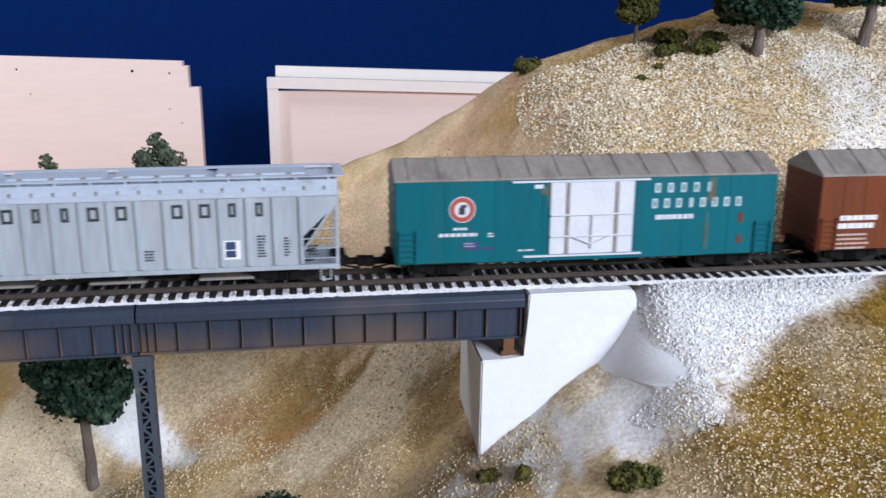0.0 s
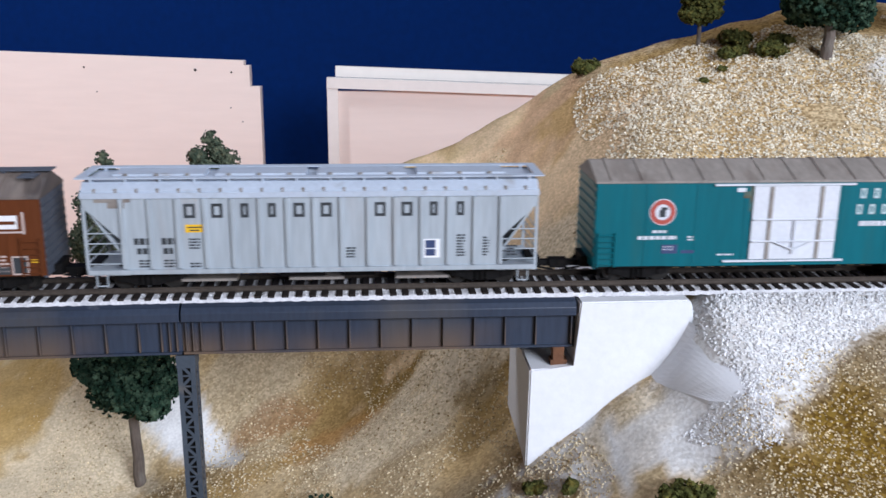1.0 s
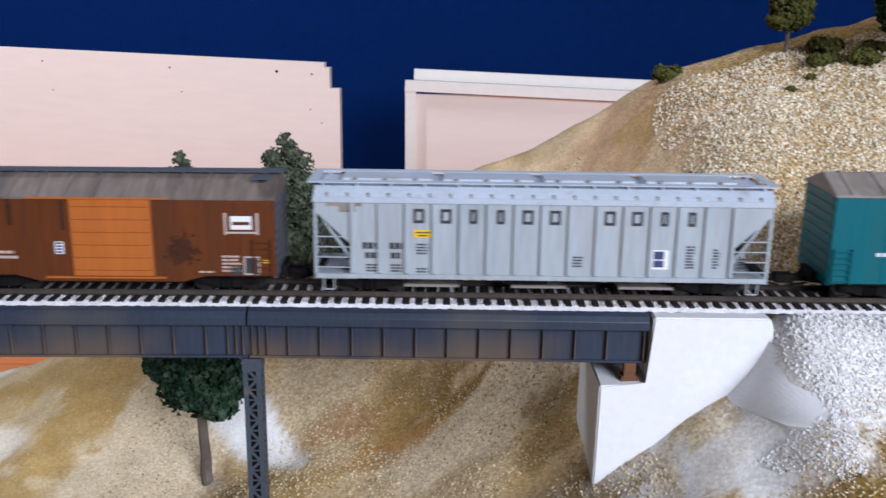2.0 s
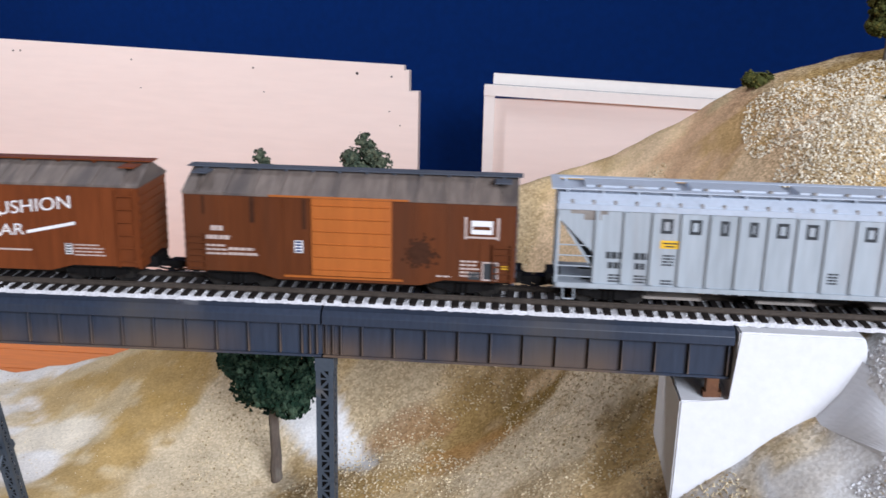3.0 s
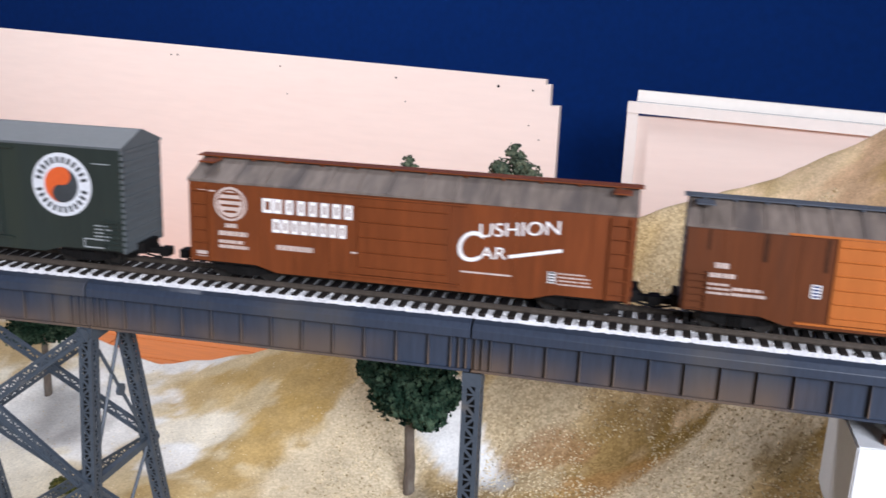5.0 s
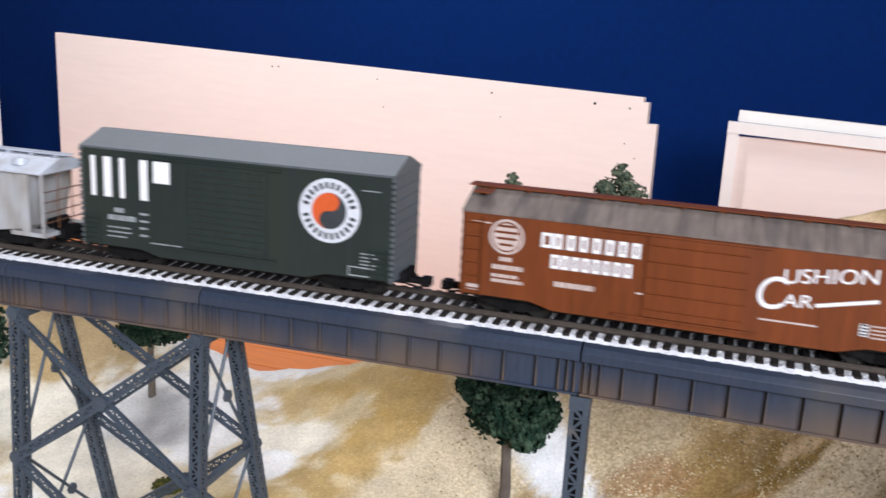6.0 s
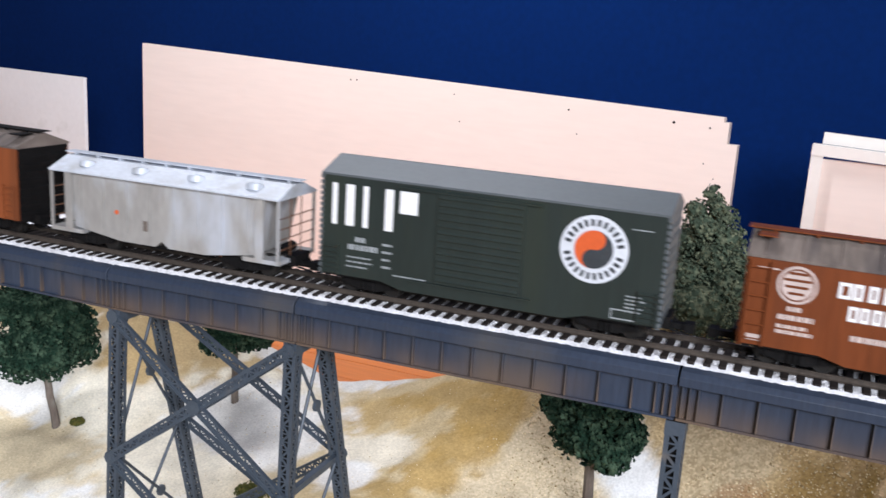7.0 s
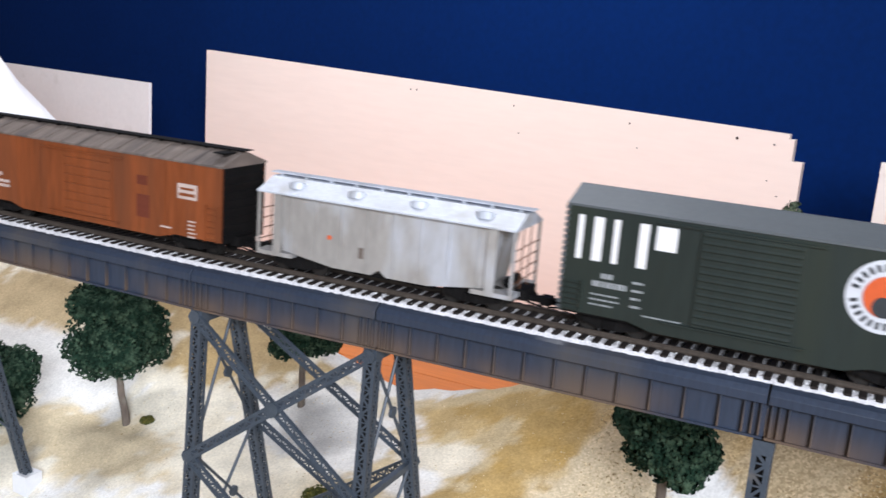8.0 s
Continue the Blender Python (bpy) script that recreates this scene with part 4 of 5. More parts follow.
def teal_car():
    L, e = 0.1790, 0.0480
    c = box_car("weathered teal boxcar with silver plug door and ribbed grey roof", L, e, 0.0545, M["teal"], M["galvan"], M["teal"], side_seams=8, roof_ribs=13, ladder_mat=M["teal"], ladder_top=0.42, dip=0.0002)
    x0 = -L / 2
    d = door_panel(c, x0 + 0.0705, x0 + 0.1095, 0.0120, 0.0455, M["silver"], 0, "silver-white plug door")
    for x in (x0 + 0.0785, x0 + 0.1015):
        bm = bmesh.new()
        box(bm, (x - 0.0008, FACE - 0.0014, 0.0122), (x + 0.0008, FACE - 0.0008, 0.0453))
        part("door_bar", bm, M["galvan"], d, "grey upright lock bar")
    bm = bmesh.new()
    for z in (0.0205, 0.0305):
        rod(bm, (x0 + 0.0708, FACE - 0.0017, z), (x0 + 0.1092, FACE - 0.0017, z), 0.0004, 6)
    rod(bm, (x0 + 0.0900, FACE - 0.0019, 0.0145), (x0 + 0.0900, FACE - 0.0019, 0.0300), 0.00035, 6)
    rod(bm, (x0 + 0.0805, FACE - 0.0019, 0.0205), (x0 + 0.0900, FACE - 0.0019, 0.0165), 0.00035, 6)
    rod(bm, (x0 + 0.0995, FACE - 0.0019, 0.0205), (x0 + 0.0900, FACE - 0.0019, 0.0165), 0.00035, 6)
    part("lock_rod_set", bm, M["silver"], d)
    bm = bmesh.new()
    disc(bm, x0 + 0.0300, 0.0340, 0.0060, FACE - 0.0003, FACE + 0.0003)
    em = part("round_emblem", bm, M["silver"], c, "round red and white emblem")
    bm = bmesh.new()
    disc(bm, x0 + 0.0300, 0.0340, 0.0056, FACE - 0.0005, FACE, inner=0.0036)
    part("emblem_ring", bm, M["dull_red_ink"], em)
    bm = bmesh.new()
    box(bm, (x0 + 0.0285, FACE - 0.0005, 0.0318), (x0 + 0.0312, FACE, 0.0350))
    box(bm, (x0 + 0.0292, FACE - 0.0005, 0.0350), (x0 + 0.0320, FACE, 0.0362))
    part("emblem_centre", bm, M["black_ink"], em)
    letters(c, "company_name", [2, 1, 1, 1, 3], x0 + 0.1195, 0.0395, 0.0045, 0.0062, M["pale_teal_ink"], 0.66)
    letters(c, "company_name", [1, 2, 1, 3, 1, 1, 1, 1], x0 + 0.1185, 0.0322, 0.0045, 0.0058, M["pale_teal_ink"], 0.66)
    bars(c, "slogan", stencil(x0 + 0.1205, 0.0268, 0.024, 1, h=0.0022, seed=4), M["silver"])
    bars(c, "number", stencil(x0 + 0.0195, 0.0215, 0.020, 1, h=0.0016, seed=5) + stencil(x0 + 0.026, 0.0245, 0.007, 1, h=0.0012, seed=6), M["silver"])
    bars(c, "data_panel", [(x0 + 0.0305, 0.0150, 0.0072, 0.0040), (x0 + 0.0395, 0.0150, 0.0060, 0.0014)], M["blue_ink"])
    bars(c, "data_stencil", stencil(x0 + 0.0310, 0.0178, 0.006, 2, seed=7) + stencil(x0 + 0.056, 0.0138, 0.010, 1, seed=8) + stencil(x0 + 0.042, 0.0222, 0.003, 2, seed=9) + [(x0 + 0.063, 0.0428, 0.004, 0.0018)], M["silver"])
    bars(c, "rust_streak", [(x0 + 0.0690, 0.0340, 0.0014, 0.0118), (x0 + 0.1455, 0.0350, 0.0035, 0.0110), (x0 + 0.1450, 0.0120, 0.0012, 0.0180), (x0 + 0.0660, 0.0400, 0.0040, 0.0030)], M["stain"], "thin rust streaks")
    bars(c, "reflector", [(x0 + 0.1610, 0.0245, 0.0022, 0.0046), (x0 + 0.1610, 0.0140, 0.0022, 0.0042)], M["maroon"])
    return c


def rib_side(car, h, xs, z0, z1, material, wide=0.0011):
    for x in xs:
        bm = bmesh.new()
        prism(bm, [(FACE + 0.0002, z0), (FACE - 0.0012, z0 + 0.0006), (FACE - 0.0012, z1 - 0.0006), (FACE + 0.0002, z1)], x - wide / 2, x + wide / 2)
        part("side_post", bm, material, car)


def pale_hopper():
    L, e, top = 0.1945, 0.0440, 0.0515
    c = thing("covered_hopper", "pale grey three-bay covered hopper with dark lettering", "freight car", "cars of the freight train")
    h = L / 2
    m, r = M["hopper"], M["hopper_roof"]
    low = 0.0100
    outline = [(-h + 0.0160, low), (h - 0.0160, low), (h - 0.0160, 0.0235), (h - 0.0005, 0.0385), (h - 0.0005, e), (-h + 0.0005, e), (-h + 0.0005, 0.0385), (-h + 0.0160, 0.0235)]
    for y0, name in ((FACE, "near_side"), (-FACE - 0.001, "far_side")):
        bm = bmesh.new()
        plate(bm, outline, y0, y0 + 0.001)
        part(name, bm, m, c)
    for s in (-1, 1):
        bm = bmesh.new()
        beam(bm, (s * (h - 0.0165), 0, 0.0160), (s * (h - 0.0012), 0, 0.0385), W - 0.0022, 0.0010, (s, 0, 0))
        prism(bm, [(FACE + 0.001, 0.0385), (-FACE - 0.001, 0.0385), (-FACE - 0.001, e), (FACE + 0.001, e)], min(s * h, s * (h - 0.001)), max(s * h, s * (h - 0.001)))
        part("slope_sheet", bm, m, c)
        bm = bmesh.new()
        for y in (FACE + 0.0006, -FACE - 0.0006):
            beam(bm, (s * (h - 0.0008), y, low - 0.001), (s * (h - 0.0008), y, 0.0390), 0.0012, 0.0012)
        for z in (0.0135, 0.0180, 0.0225, 0.0270):
            rod(bm, (s * (h - 0.0160), FACE + 0.0003, z), (s * (h - 0.0008), FACE + 0.0003, z), 0.0003, 6)
            rod(bm, (s * (h - 0.0006), FACE + 0.0003, z), (s * (h - 0.0006), -FACE, z), 0.0003, 6)
        part("corner_ladder", bm, m, c)
        bm = bmesh.new()
        box(bm, (min(s * (h - 0.018), s * h), FACE + 0.0006, 0.0082), (max(s * (h - 0.018), s * h), -FACE - 0.0006, 0.0100))
        part("end_platform", bm, m, c)
        bm = bmesh.new()
        for dx in (0.004, 0.0085):
            beam(bm, (s * (h - dx), FACE + 0.0004, 0.0036), (s * (h - dx), FACE + 0.0004, 0.0090), 0.0005, 0.0005)
        beam(bm, (s * (h - 0.004), FACE + 0.0004, 0.0036), (s * (h - 0.0085), FACE + 0.0004, 0.0036), 0.0005, 0.0005)
        part("step", bm, m, c)
    bm = bmesh.new()
    box(bm, (-h + 0.0010, FACE - 0.0010, low - 0.0010), (h - 0.0010, FACE + 0.0006, low + 0.0010))
    part("side_sill", bm, m, c)
    rib_side(c, h, [-h + 0.0165 + (L - 0.033) * i / 14 for i in range(15)], low + 0.001, e - 0.0016, m, 0.0016)
    bm = bmesh.new()
    box(bm, (-h, FACE - 0.0008, e - 0.0018), (h, FACE + 0.001, e + 0.0006))
    part("top_chord", bm, r, c)
    bm = bmesh.new()
    prism(bm, [(FACE, e), (-FACE, e), (-FACE, e + 0.0012), (-FACE - 0.0035, e + 0.0045), (FACE + 0.0035, e + 0.0045), (FACE, e + 0.0012)], -h + 0.0004, h - 0.0004)
    roof = part("car_roof", bm, r, c)
    bm = bmesh.new()
    for i in range(22):
        x = -h + 0.006 + (L - 0.012) * i / 21
        box(bm, (x - 0.0005, FACE - 0.0002, e + 0.0004), (x + 0.0005, FACE + 0.0012, e + 0.0022))
    tagged(part("roof_clip_row", bm, M["galvan"], roof), kind="stuff")
    for i in range(4):
        x0 = -h + 0.0115 + i * 0.0435
        bm = bmesh.new()
        prism(bm, [(-0.0085, e + 0.0045), (0.0085, e + 0.0045), (0.0075, e + 0.0066), (-0.0075, e + 0.0066)], x0, x0 + 0.0385)
        part("hatch_cover", bm, r, roof)
        bm = bmesh.new()
        for k in range(3):
            box(bm, (x0 + 0.005 + k * 0.013, -0.0092, e + 0.0044), (x0 + 0.0065 + k * 0.013, -0.0080, e + 0.0070))
        part("hatch_latches", bm, M["galvan"], roof)
    bm = bmesh.new()
    for y in (-0.0125, 0.0125):
        for k in (-0.0012, 0.0012):
            box(bm, (-h - 0.0025, y + k - 0.0010, e + 0.0058), (h + 0.0025, y + k + 0.0010, e + 0.0063))
        for i in range(14):
            x = -h + 0.004 + (L - 0.008) * i / 13
            box(bm, (x - 0.0004, y - 0.002, e + 0.0030), (x + 0.0004, y + 0.002, e + 0.0058))
    for s in (-1, 1):
        box(bm, (s * (h + 0.0006) - 0.0020, -0.0145, e + 0.0058), (s * (h + 0.0006) + 0.0020, 0.0145, e + 0.0063))
    part("running_board", bm, r, c)
    for x in (-0.047, 0.0, 0.047):
        bm = bmesh.new()
        bmesh.ops.create_cone(bm, cap_ends=True, segments=4, radius1=0.006, radius2=0.018, depth=0.007, matrix=Matrix.Translation((x, 0, 0.0068)) @ pose(0, 0, 0, 0, 0, 45))
        box(bm, (x - 0.012, -0.0105, 0.0030), (x + 0.012, 0.0105, 0.0042))
        part("outlet_chute", bm, M["galvan"], c)
    running_gear(c, L, 0.024)
    # company name on the near side, one block group in each bay
    pitch = (L - 0.033) / 14
    x0 = -h + 0.0165 + pitch * 2 + 0.0028
    letters(c, "company_name", [2, 2, 3, 3, 2, 1, 0, 1, 1, 3, 3], x0, 0.0335, 0.0062, pitch, M["black_ink"], 0.85)
    bars(c, "yellow_stencil", [(x0 + 0.0002, 0.0272, 0.0080, 0.0034)], M["yellow_ink"])
    bars(c, "yellow_lines", [(x0 + 0.0012, 0.0292, 0.006, 0.0005), (x0 + 0.0022, 0.0279, 0.004, 0.0005)], M["black_ink"], y=FACE - 0.0002)
    bars(c, "number", stencil(x0 - 0.0215, 0.0220, 0.008, 1, h=0.0028, seed=11) + stencil(x0 - 0.0205, 0.0178, 0.007, 1, h=0.0026, seed=12) + stencil(x0 - 0.0100, 0.0220, 0.007, 1, h=0.0028, seed=13) + stencil(x0 - 0.0095, 0.0178, 0.006, 1, h=0.0026, seed=14), M["black_ink"])
    bars(c, "data_stencil", stencil(x0 + 0.0015, 0.0238, 0.005, 4, seed=15) + stencil(x0 + 0.0015, 0.0130, 0.006, 2, seed=16) + stencil(x0 - 0.020, 0.0145, 0.006, 3, seed=17) + stencil(x0 - 0.0095, 0.0145, 0.006, 3, seed=18)
         + stencil(x0 + pitch * 6 - 0.001, 0.0190, 0.005, 4, seed=19) + stencil(x0 + pitch * 10 + 0.001, 0.0242, 0.004, 8, seed=20) + stencil(x0 + pitch * 11 + 0.001, 0.0230, 0.003, 7, seed=21) + stencil(x0 + pitch * 12, 0.0190, 0.005, 4, seed=22), M["black_ink"])
    bars(c, "consolidated_plate", [(x0 + pitch * 9 - 0.003, 0.0145, 0.0082, 0.0085)], M["white_ink"])
    bars(c, "plate_block", [(x0 + pitch * 9 - 0.0012, 0.0190, 0.0044, 0.0035), (x0 + pitch * 9 - 0.0012, 0.0155, 0.0044, 0.0030)], M["blue_ink"], y=FACE - 0.0002)
    bars(c, "grime_patch", [(-h + 0.0055, 0.0405, 0.0150, 0.0022), (-h + 0.0110, 0.0380, 0.0070, 0.0028)], M["galvan"], "brown grime at the corner")
    return c


def orange_door_car():
    L, e = 0.1410, 0.0435
    c = box_car("worn brown boxcar with a bright orange door and sooty roof", L, e, 0.0512, M["brown"], M["grime_roof"], M["slate"], board=M["slate"], side_seams=10, roof_ribs=12)
    x0 = -L / 2
    door_panel(c, x0 + 0.0550, x0 + 0.0890, 0.0092, 0.0425, M["orange"], 6, "bright orange ribbed door", rib_h=0.0006)
    r = random.Random(8)
    bm = bmesh.new()
    for _ in range(800):
        a, q = r.uniform(0, math.tau), abs(r.gauss(0, 0.0028))
        q = min(q, 0.0085)
        px, pz = x0 + 0.1012 + q * math.cos(a) * 0.95, 0.0208 + q * math.sin(a)
        disc(bm, px, pz, r.uniform(0.0003, 0.0008), FACE - 0.0002 - r.uniform(0, 0.00008), FACE + 0.0002, 6)
    tagged(part("soot_patch", bm, M["grime"], c, "dark soot blotch"), kind="stuff")
    bars(c, "soot_stain", [(x0 + 0.0285, 0.0310, 0.0020, 0.0115), (x0 + 0.0080, 0.0340, 0.0010, 0.0080), (x0 + 0.0510, 0.0290, 0.0016, 0.0130)], M["grime"])
    bars(c, "emblem", [(x0 + 0.1195, 0.0275, 0.0010, 0.0095), (x0 + 0.1330, 0.0275, 0.0010, 0.0095), (x0 + 0.1205, 0.0280, 0.0125, 0.0008)], M["dim_ink"])
    bars(c, "emblem_block", [(x0 + 0.1222, 0.0298, 0.0090, 0.0058)], M["white_ink"])
    bars(c, "emblem_lines", [(x0 + 0.1230, 0.0318, 0.0074, 0.0014)], M["brown"], y=FACE - 0.0002)
    bars(c, "data_stencil", stencil(x0 + 0.0115, 0.0270, 0.008, 1, h=0.0022, seed=31) + stencil(x0 + 0.0090, 0.0232, 0.015, 1, h=0.0018, seed=32) + stencil(x0 + 0.0090, 0.0200, 0.010, 3, 0.0018, 0.0009, seed=33) + stencil(x0 + 0.0190, 0.0186, 0.013, 2, 0.0022, 0.0012, seed=34)
         + stencil(x0 + 0.1180, 0.0175, 0.009, 5, 0.0016, 0.0008, seed=35) + stencil(x0 + 0.1080, 0.0106, 0.008, 1, seed=36), M["dim_ink"])
    bars(c, "data_panel", [(x0 + 0.0475, 0.0186, 0.0036, 0.0054)], M["white_ink"])
    bars(c, "data_block", [(x0 + 0.0480, 0.0190 + 0.0013 * i, 0.0026, 0.0008) for i in range(4)], M["blue_ink"], y=FACE - 0.0002)
    bars(c, "black_plate", [(x0 + 0.1215, 0.0100, 0.0050, 0.0035), (x0 + 0.1275, 0.0100, 0.0060, 0.0075)], M["black_ink"])
    bars(c, "plate_frame", [(x0 + 0.1272, 0.0098, 0.0066, 0.0006), (x0 + 0.1272, 0.0174, 0.0066, 0.0006), (x0 + 0.1272, 0.0098, 0.0006, 0.0080), (x0 + 0.1334, 0.0098, 0.0006, 0.0080)], M["dim_ink"], y=FACE - 0.0002)
    bars(c, "yellow_dot", [(x0 + 0.1352, 0.0150, 0.0028, 0.0014)], M["yellow_ink"])
    return c


def cushion_car():
    L, e = 0.1890, 0.0450
    c = box_car("red-brown fifty-foot boxcar with white lettering", L, e, 0.0522, M["red_brown"], M["grime_roof"], M["red_brown"], board=M["red_brown"], side_seams=12, roof_ribs=14, ladder_top=0.95)
    x0 = -L / 2
    door_panel(c, x0 + 0.0760, x0 + 0.1150, 0.0100, 0.0425, M["red_brown"], 5, rib_h=0.0005)
    bm = bmesh.new()
    disc(bm, x0 + 0.0190, 0.0352, 0.0074, FACE - 0.0003, FACE + 0.0003)
    em = part("round_emblem", bm, M["dim_ink"], c, "round faded white emblem with brown bars")
    for i, w in enumerate((0.0070, 0.0100, 0.0086, 0.0060)):
        z = 0.0392 - 0.0026 * i
        bm = bmesh.new()
        box(bm, (x0 + 0.0190 - w / 2, FACE - 0.0005, z), (x0 + 0.0190 + w / 2, FACE, z + 0.0010))
        part("emblem_bar", bm, M["red_brown"], em)
    bm = bmesh.new()
    disc(bm, x0 + 0.0190, 0.0352, 0.0064, FACE - 0.00045, FACE, 28, 0.0058)
    part("emblem_ring", bm, M["red_brown"], em)
    letters(c, "company_name", [1.25, .9, .9, .9, .9, .9, .9, .9], x0 + 0.0335, 0.0328, 0.0062, 0.0052, M["white_ink"], 0.68)
    letters(c, "company_name", [1.0, .9, .9, .9, .9, .9, .9, .9], x0 + 0.0380, 0.0245, 0.0058, 0.0042, M["white_ink"], 0.68)
    words("cushion_lettering", "C", 0.0185, x0 + 0.1185, FACE - 0.0002, 0.0200, M["white_ink"], c, 0.0105, 0.18)
    words("cushion_lettering", "USHION", 0.0080, x0 + 0.1275, FACE - 0.0002, 0.0305, M["white_ink"], c, 0.0330, 0.1, -7)
    words("cushion_lettering", "AR", 0.0072, x0 + 0.1275, FACE - 0.0002, 0.0214, M["white_ink"], c, 0.0110, 0.1, -4)
    bm = bmesh.new()
    plate(bm, [(x0 + 0.1395, 0.0226), (x0 + 0.1610, 0.0272), (x0 + 0.1610, 0.0286), (x0 + 0.1395, 0.0240)], FACE - 0.0002, FACE + 0.0003)
    part("cushion_swash", bm, M["white_ink"], c)
    bars(c, "data_stencil", stencil(x0 + 0.0165, 0.0248, 0.007, 1, h=0.0018, seed=41) + stencil(x0 + 0.0135, 0.0212, 0.015, 1, h=0.0020, seed=42) + stencil(x0 + 0.0135, 0.0178, 0.016, 2, 0.0022, 0.0014, seed=43) + stencil(x0 + 0.0400, 0.0170, 0.020, 1, 0.0018, 0.0022, seed=44)
         + [(x0 + 0.0850, 0.0338, 0.0150, 0.0007), (x0 + 0.0840, 0.0118, 0.0075, 0.0006), (x0 + 0.1000, 0.0118, 0.0110, 0.0006), (x0 + 0.1200, 0.0150, 0.0210, 0.0007), (x0 + 0.0920, 0.0190, 0.0060, 0.0014), (x0 + 0.0935, 0.0170, 0.0030, 0.0010), (x0 + 0.0730, 0.0185, 0.0030, 0.0007)], M["dim_ink"])
    bars(c, "small_data", stencil(x0 + 0.1600, 0.0180, 0.014, 4, 0.0015, 0.0006, seed=45) + [(x0 + 0.0040, 0.0400, 0.0080, 0.0006), (x0 + 0.0030, 0.0110, 0.005, 0.0025)], M["dim_ink"])
    bars(c, "data_panel", [(x0 + 0.1560, 0.0140, 0.0030, 0.0048)], M["white_ink"])
    bars(c, "data_block", [(x0 + 0.1564, 0.0144 + 0.0012 * i, 0.0022, 0.0007) for i in range(4)], M["black_ink"], y=FACE - 0.0002)
    return c


def green_car():
    L, e = 0.1540, 0.0556
    c = box_car("tall dark green boxcar with large white letters and round emblem", L, e, 0.0618, M["green"], M["green_roof"], M["green_roof"], side_seams=0, roof_ribs=0, ladder_top=0.32)
    x0 = -L / 2
    door_panel(c, x0 + 0.0560, x0 + 0.0950, 0.0125, 0.0520, M["green"], 13, rib_h=0.0010)
    # two large initials as plain upright shapes
    bm = bmesh.new()
    y0, y1 = FACE - 0.0002, FACE + 0.0003
    for a, b, low in ((0.0050, 0.0075, 0.0325), (0.0118, 0.0160, 0.0325), (0.0203, 0.0228, 0.0325), (0.0310, 0.0350, 0.0325)):
        plate(bm, [(x0 + a, low), (x0 + b, low), (x0 + b, 0.0512), (x0 + a, 0.0512)], y0, y1)
        part("initial_bar", bm, M["white_ink"], c, "large white block shape")
        bm = bmesh.new()
    plate(bm, [(x0 + 0.0380, 0.0412), (x0 + 0.0465, 0.0412), (x0 + 0.0465, 0.0512), (x0 + 0.0380, 0.0512)], y0, y1)
    part("initial_block", bm, M["white_ink"], c, "large white block shape")
    bm = bmesh.new()
    cx, cz = x0 + 0.1248, 0.0376
    disc(bm, cx, cz, 0.0142, FACE - 0.0003, FACE + 0.0003, 40)
    em = part("round_emblem", bm, M["silver"], c, "round white-rimmed red and black emblem")
    bm = bmesh.new()
    r = random.Random(3)
    for k in range(26):
        a = k * math.tau / 26
        if k in (0, 13):
            continue
        p0, p1, w = 0.0098, 0.0126, 0.0007
        ux, uz = math.cos(a), math.sin(a)
        plate(bm, [(cx + p0 * ux - w * uz, cz + p0 * uz + w * ux), (cx + p1 * ux - w * uz, cz + p1 * uz + w * ux), (cx + p1 * ux + w * uz, cz + p1 * uz - w * ux), (cx + p0 * ux + w * uz, cz + p0 * uz - w * ux)], FACE - 0.0005, FACE)
    part("rim_lettering", bm, M["black_ink"], em)
    bm = bmesh.new()
    disc(bm, cx, cz, 0.0080, FACE - 0.0005, FACE, 32)
    part("dark_half", bm, M["black_ink"], em)
    bm = bmesh.new()
    pts = [(0.0080 * math.cos(a), 0.0080 * math.sin(a)) for a in np.linspace(radians(60), radians(240), 20)]
    turn = radians(22)
    pts += [(-0.0020 + 0.0040 * math.cos(a), -0.00346 + 0.0040 * math.sin(a)) for a in np.linspace(radians(240), radians(60), 12)][1:]
    pts += [(0.0020 + 0.0040 * math.cos(a), 0.00346 + 0.0040 * math.sin(a)) for a in np.linspace(radians(-120), radians(60), 12)][1:-1]
    plate(bm, [(cx + p * math.cos(turn) - q * math.sin(turn), cz + p * math.sin(turn) + q * math.cos(turn)) for p, q in pts], FACE - 0.0007, FACE)
    part("red_half", bm, M["red_ink"], em)
    bars(c, "data_stencil", stencil(x0 + 0.0170, 0.0255, 0.007, 1, h=0.0022, seed=51) + stencil(x0 + 0.0135, 0.0218, 0.015, 1, h=0.0024, seed=52) + stencil(x0 + 0.0130, 0.0180, 0.014, 3, 0.0022, 0.0007, seed=53) + stencil(x0 + 0.0305, 0.0255, 0.005, 4, 0.0034, 0.0010, seed=54)
         + [(x0 + 0.0360, 0.0125, 0.0160, 0.0006), (x0 + 0.0760, 0.0205, 0.0060, 0.0014), (x0 + 0.0770, 0.0222, 0.0040, 0.0008), (x0 + 0.0740, 0.0278, 0.0075, 0.0004), (x0 + 0.1395, 0.0478, 0.0085, 0.0004)], M["worn_white_ink"])
    bars(c, "small_data", stencil(x0 + 0.1395, 0.0200, 0.009, 5, 0.0016, 0.0006, seed=55) + [(x0 + 0.1340, 0.0100, 0.0110, 0.0005), (x0 + 0.1340, 0.0138, 0.0110, 0.0005), (x0 + 0.1340, 0.0100, 0.0005, 0.0040)], M["worn_white_ink"])
    bm = bmesh.new()
    for s in (-1, 1):
        for i in range(18):
            z = SILL + 0.002 + (e - SILL - 0.004) * i / 17
            box(bm, (s * L / 2 - 0.0008, FACE - 0.0005, z - 0.0008), (s * L / 2 + 0.0008, FACE + 0.0012, z + 0.0008))
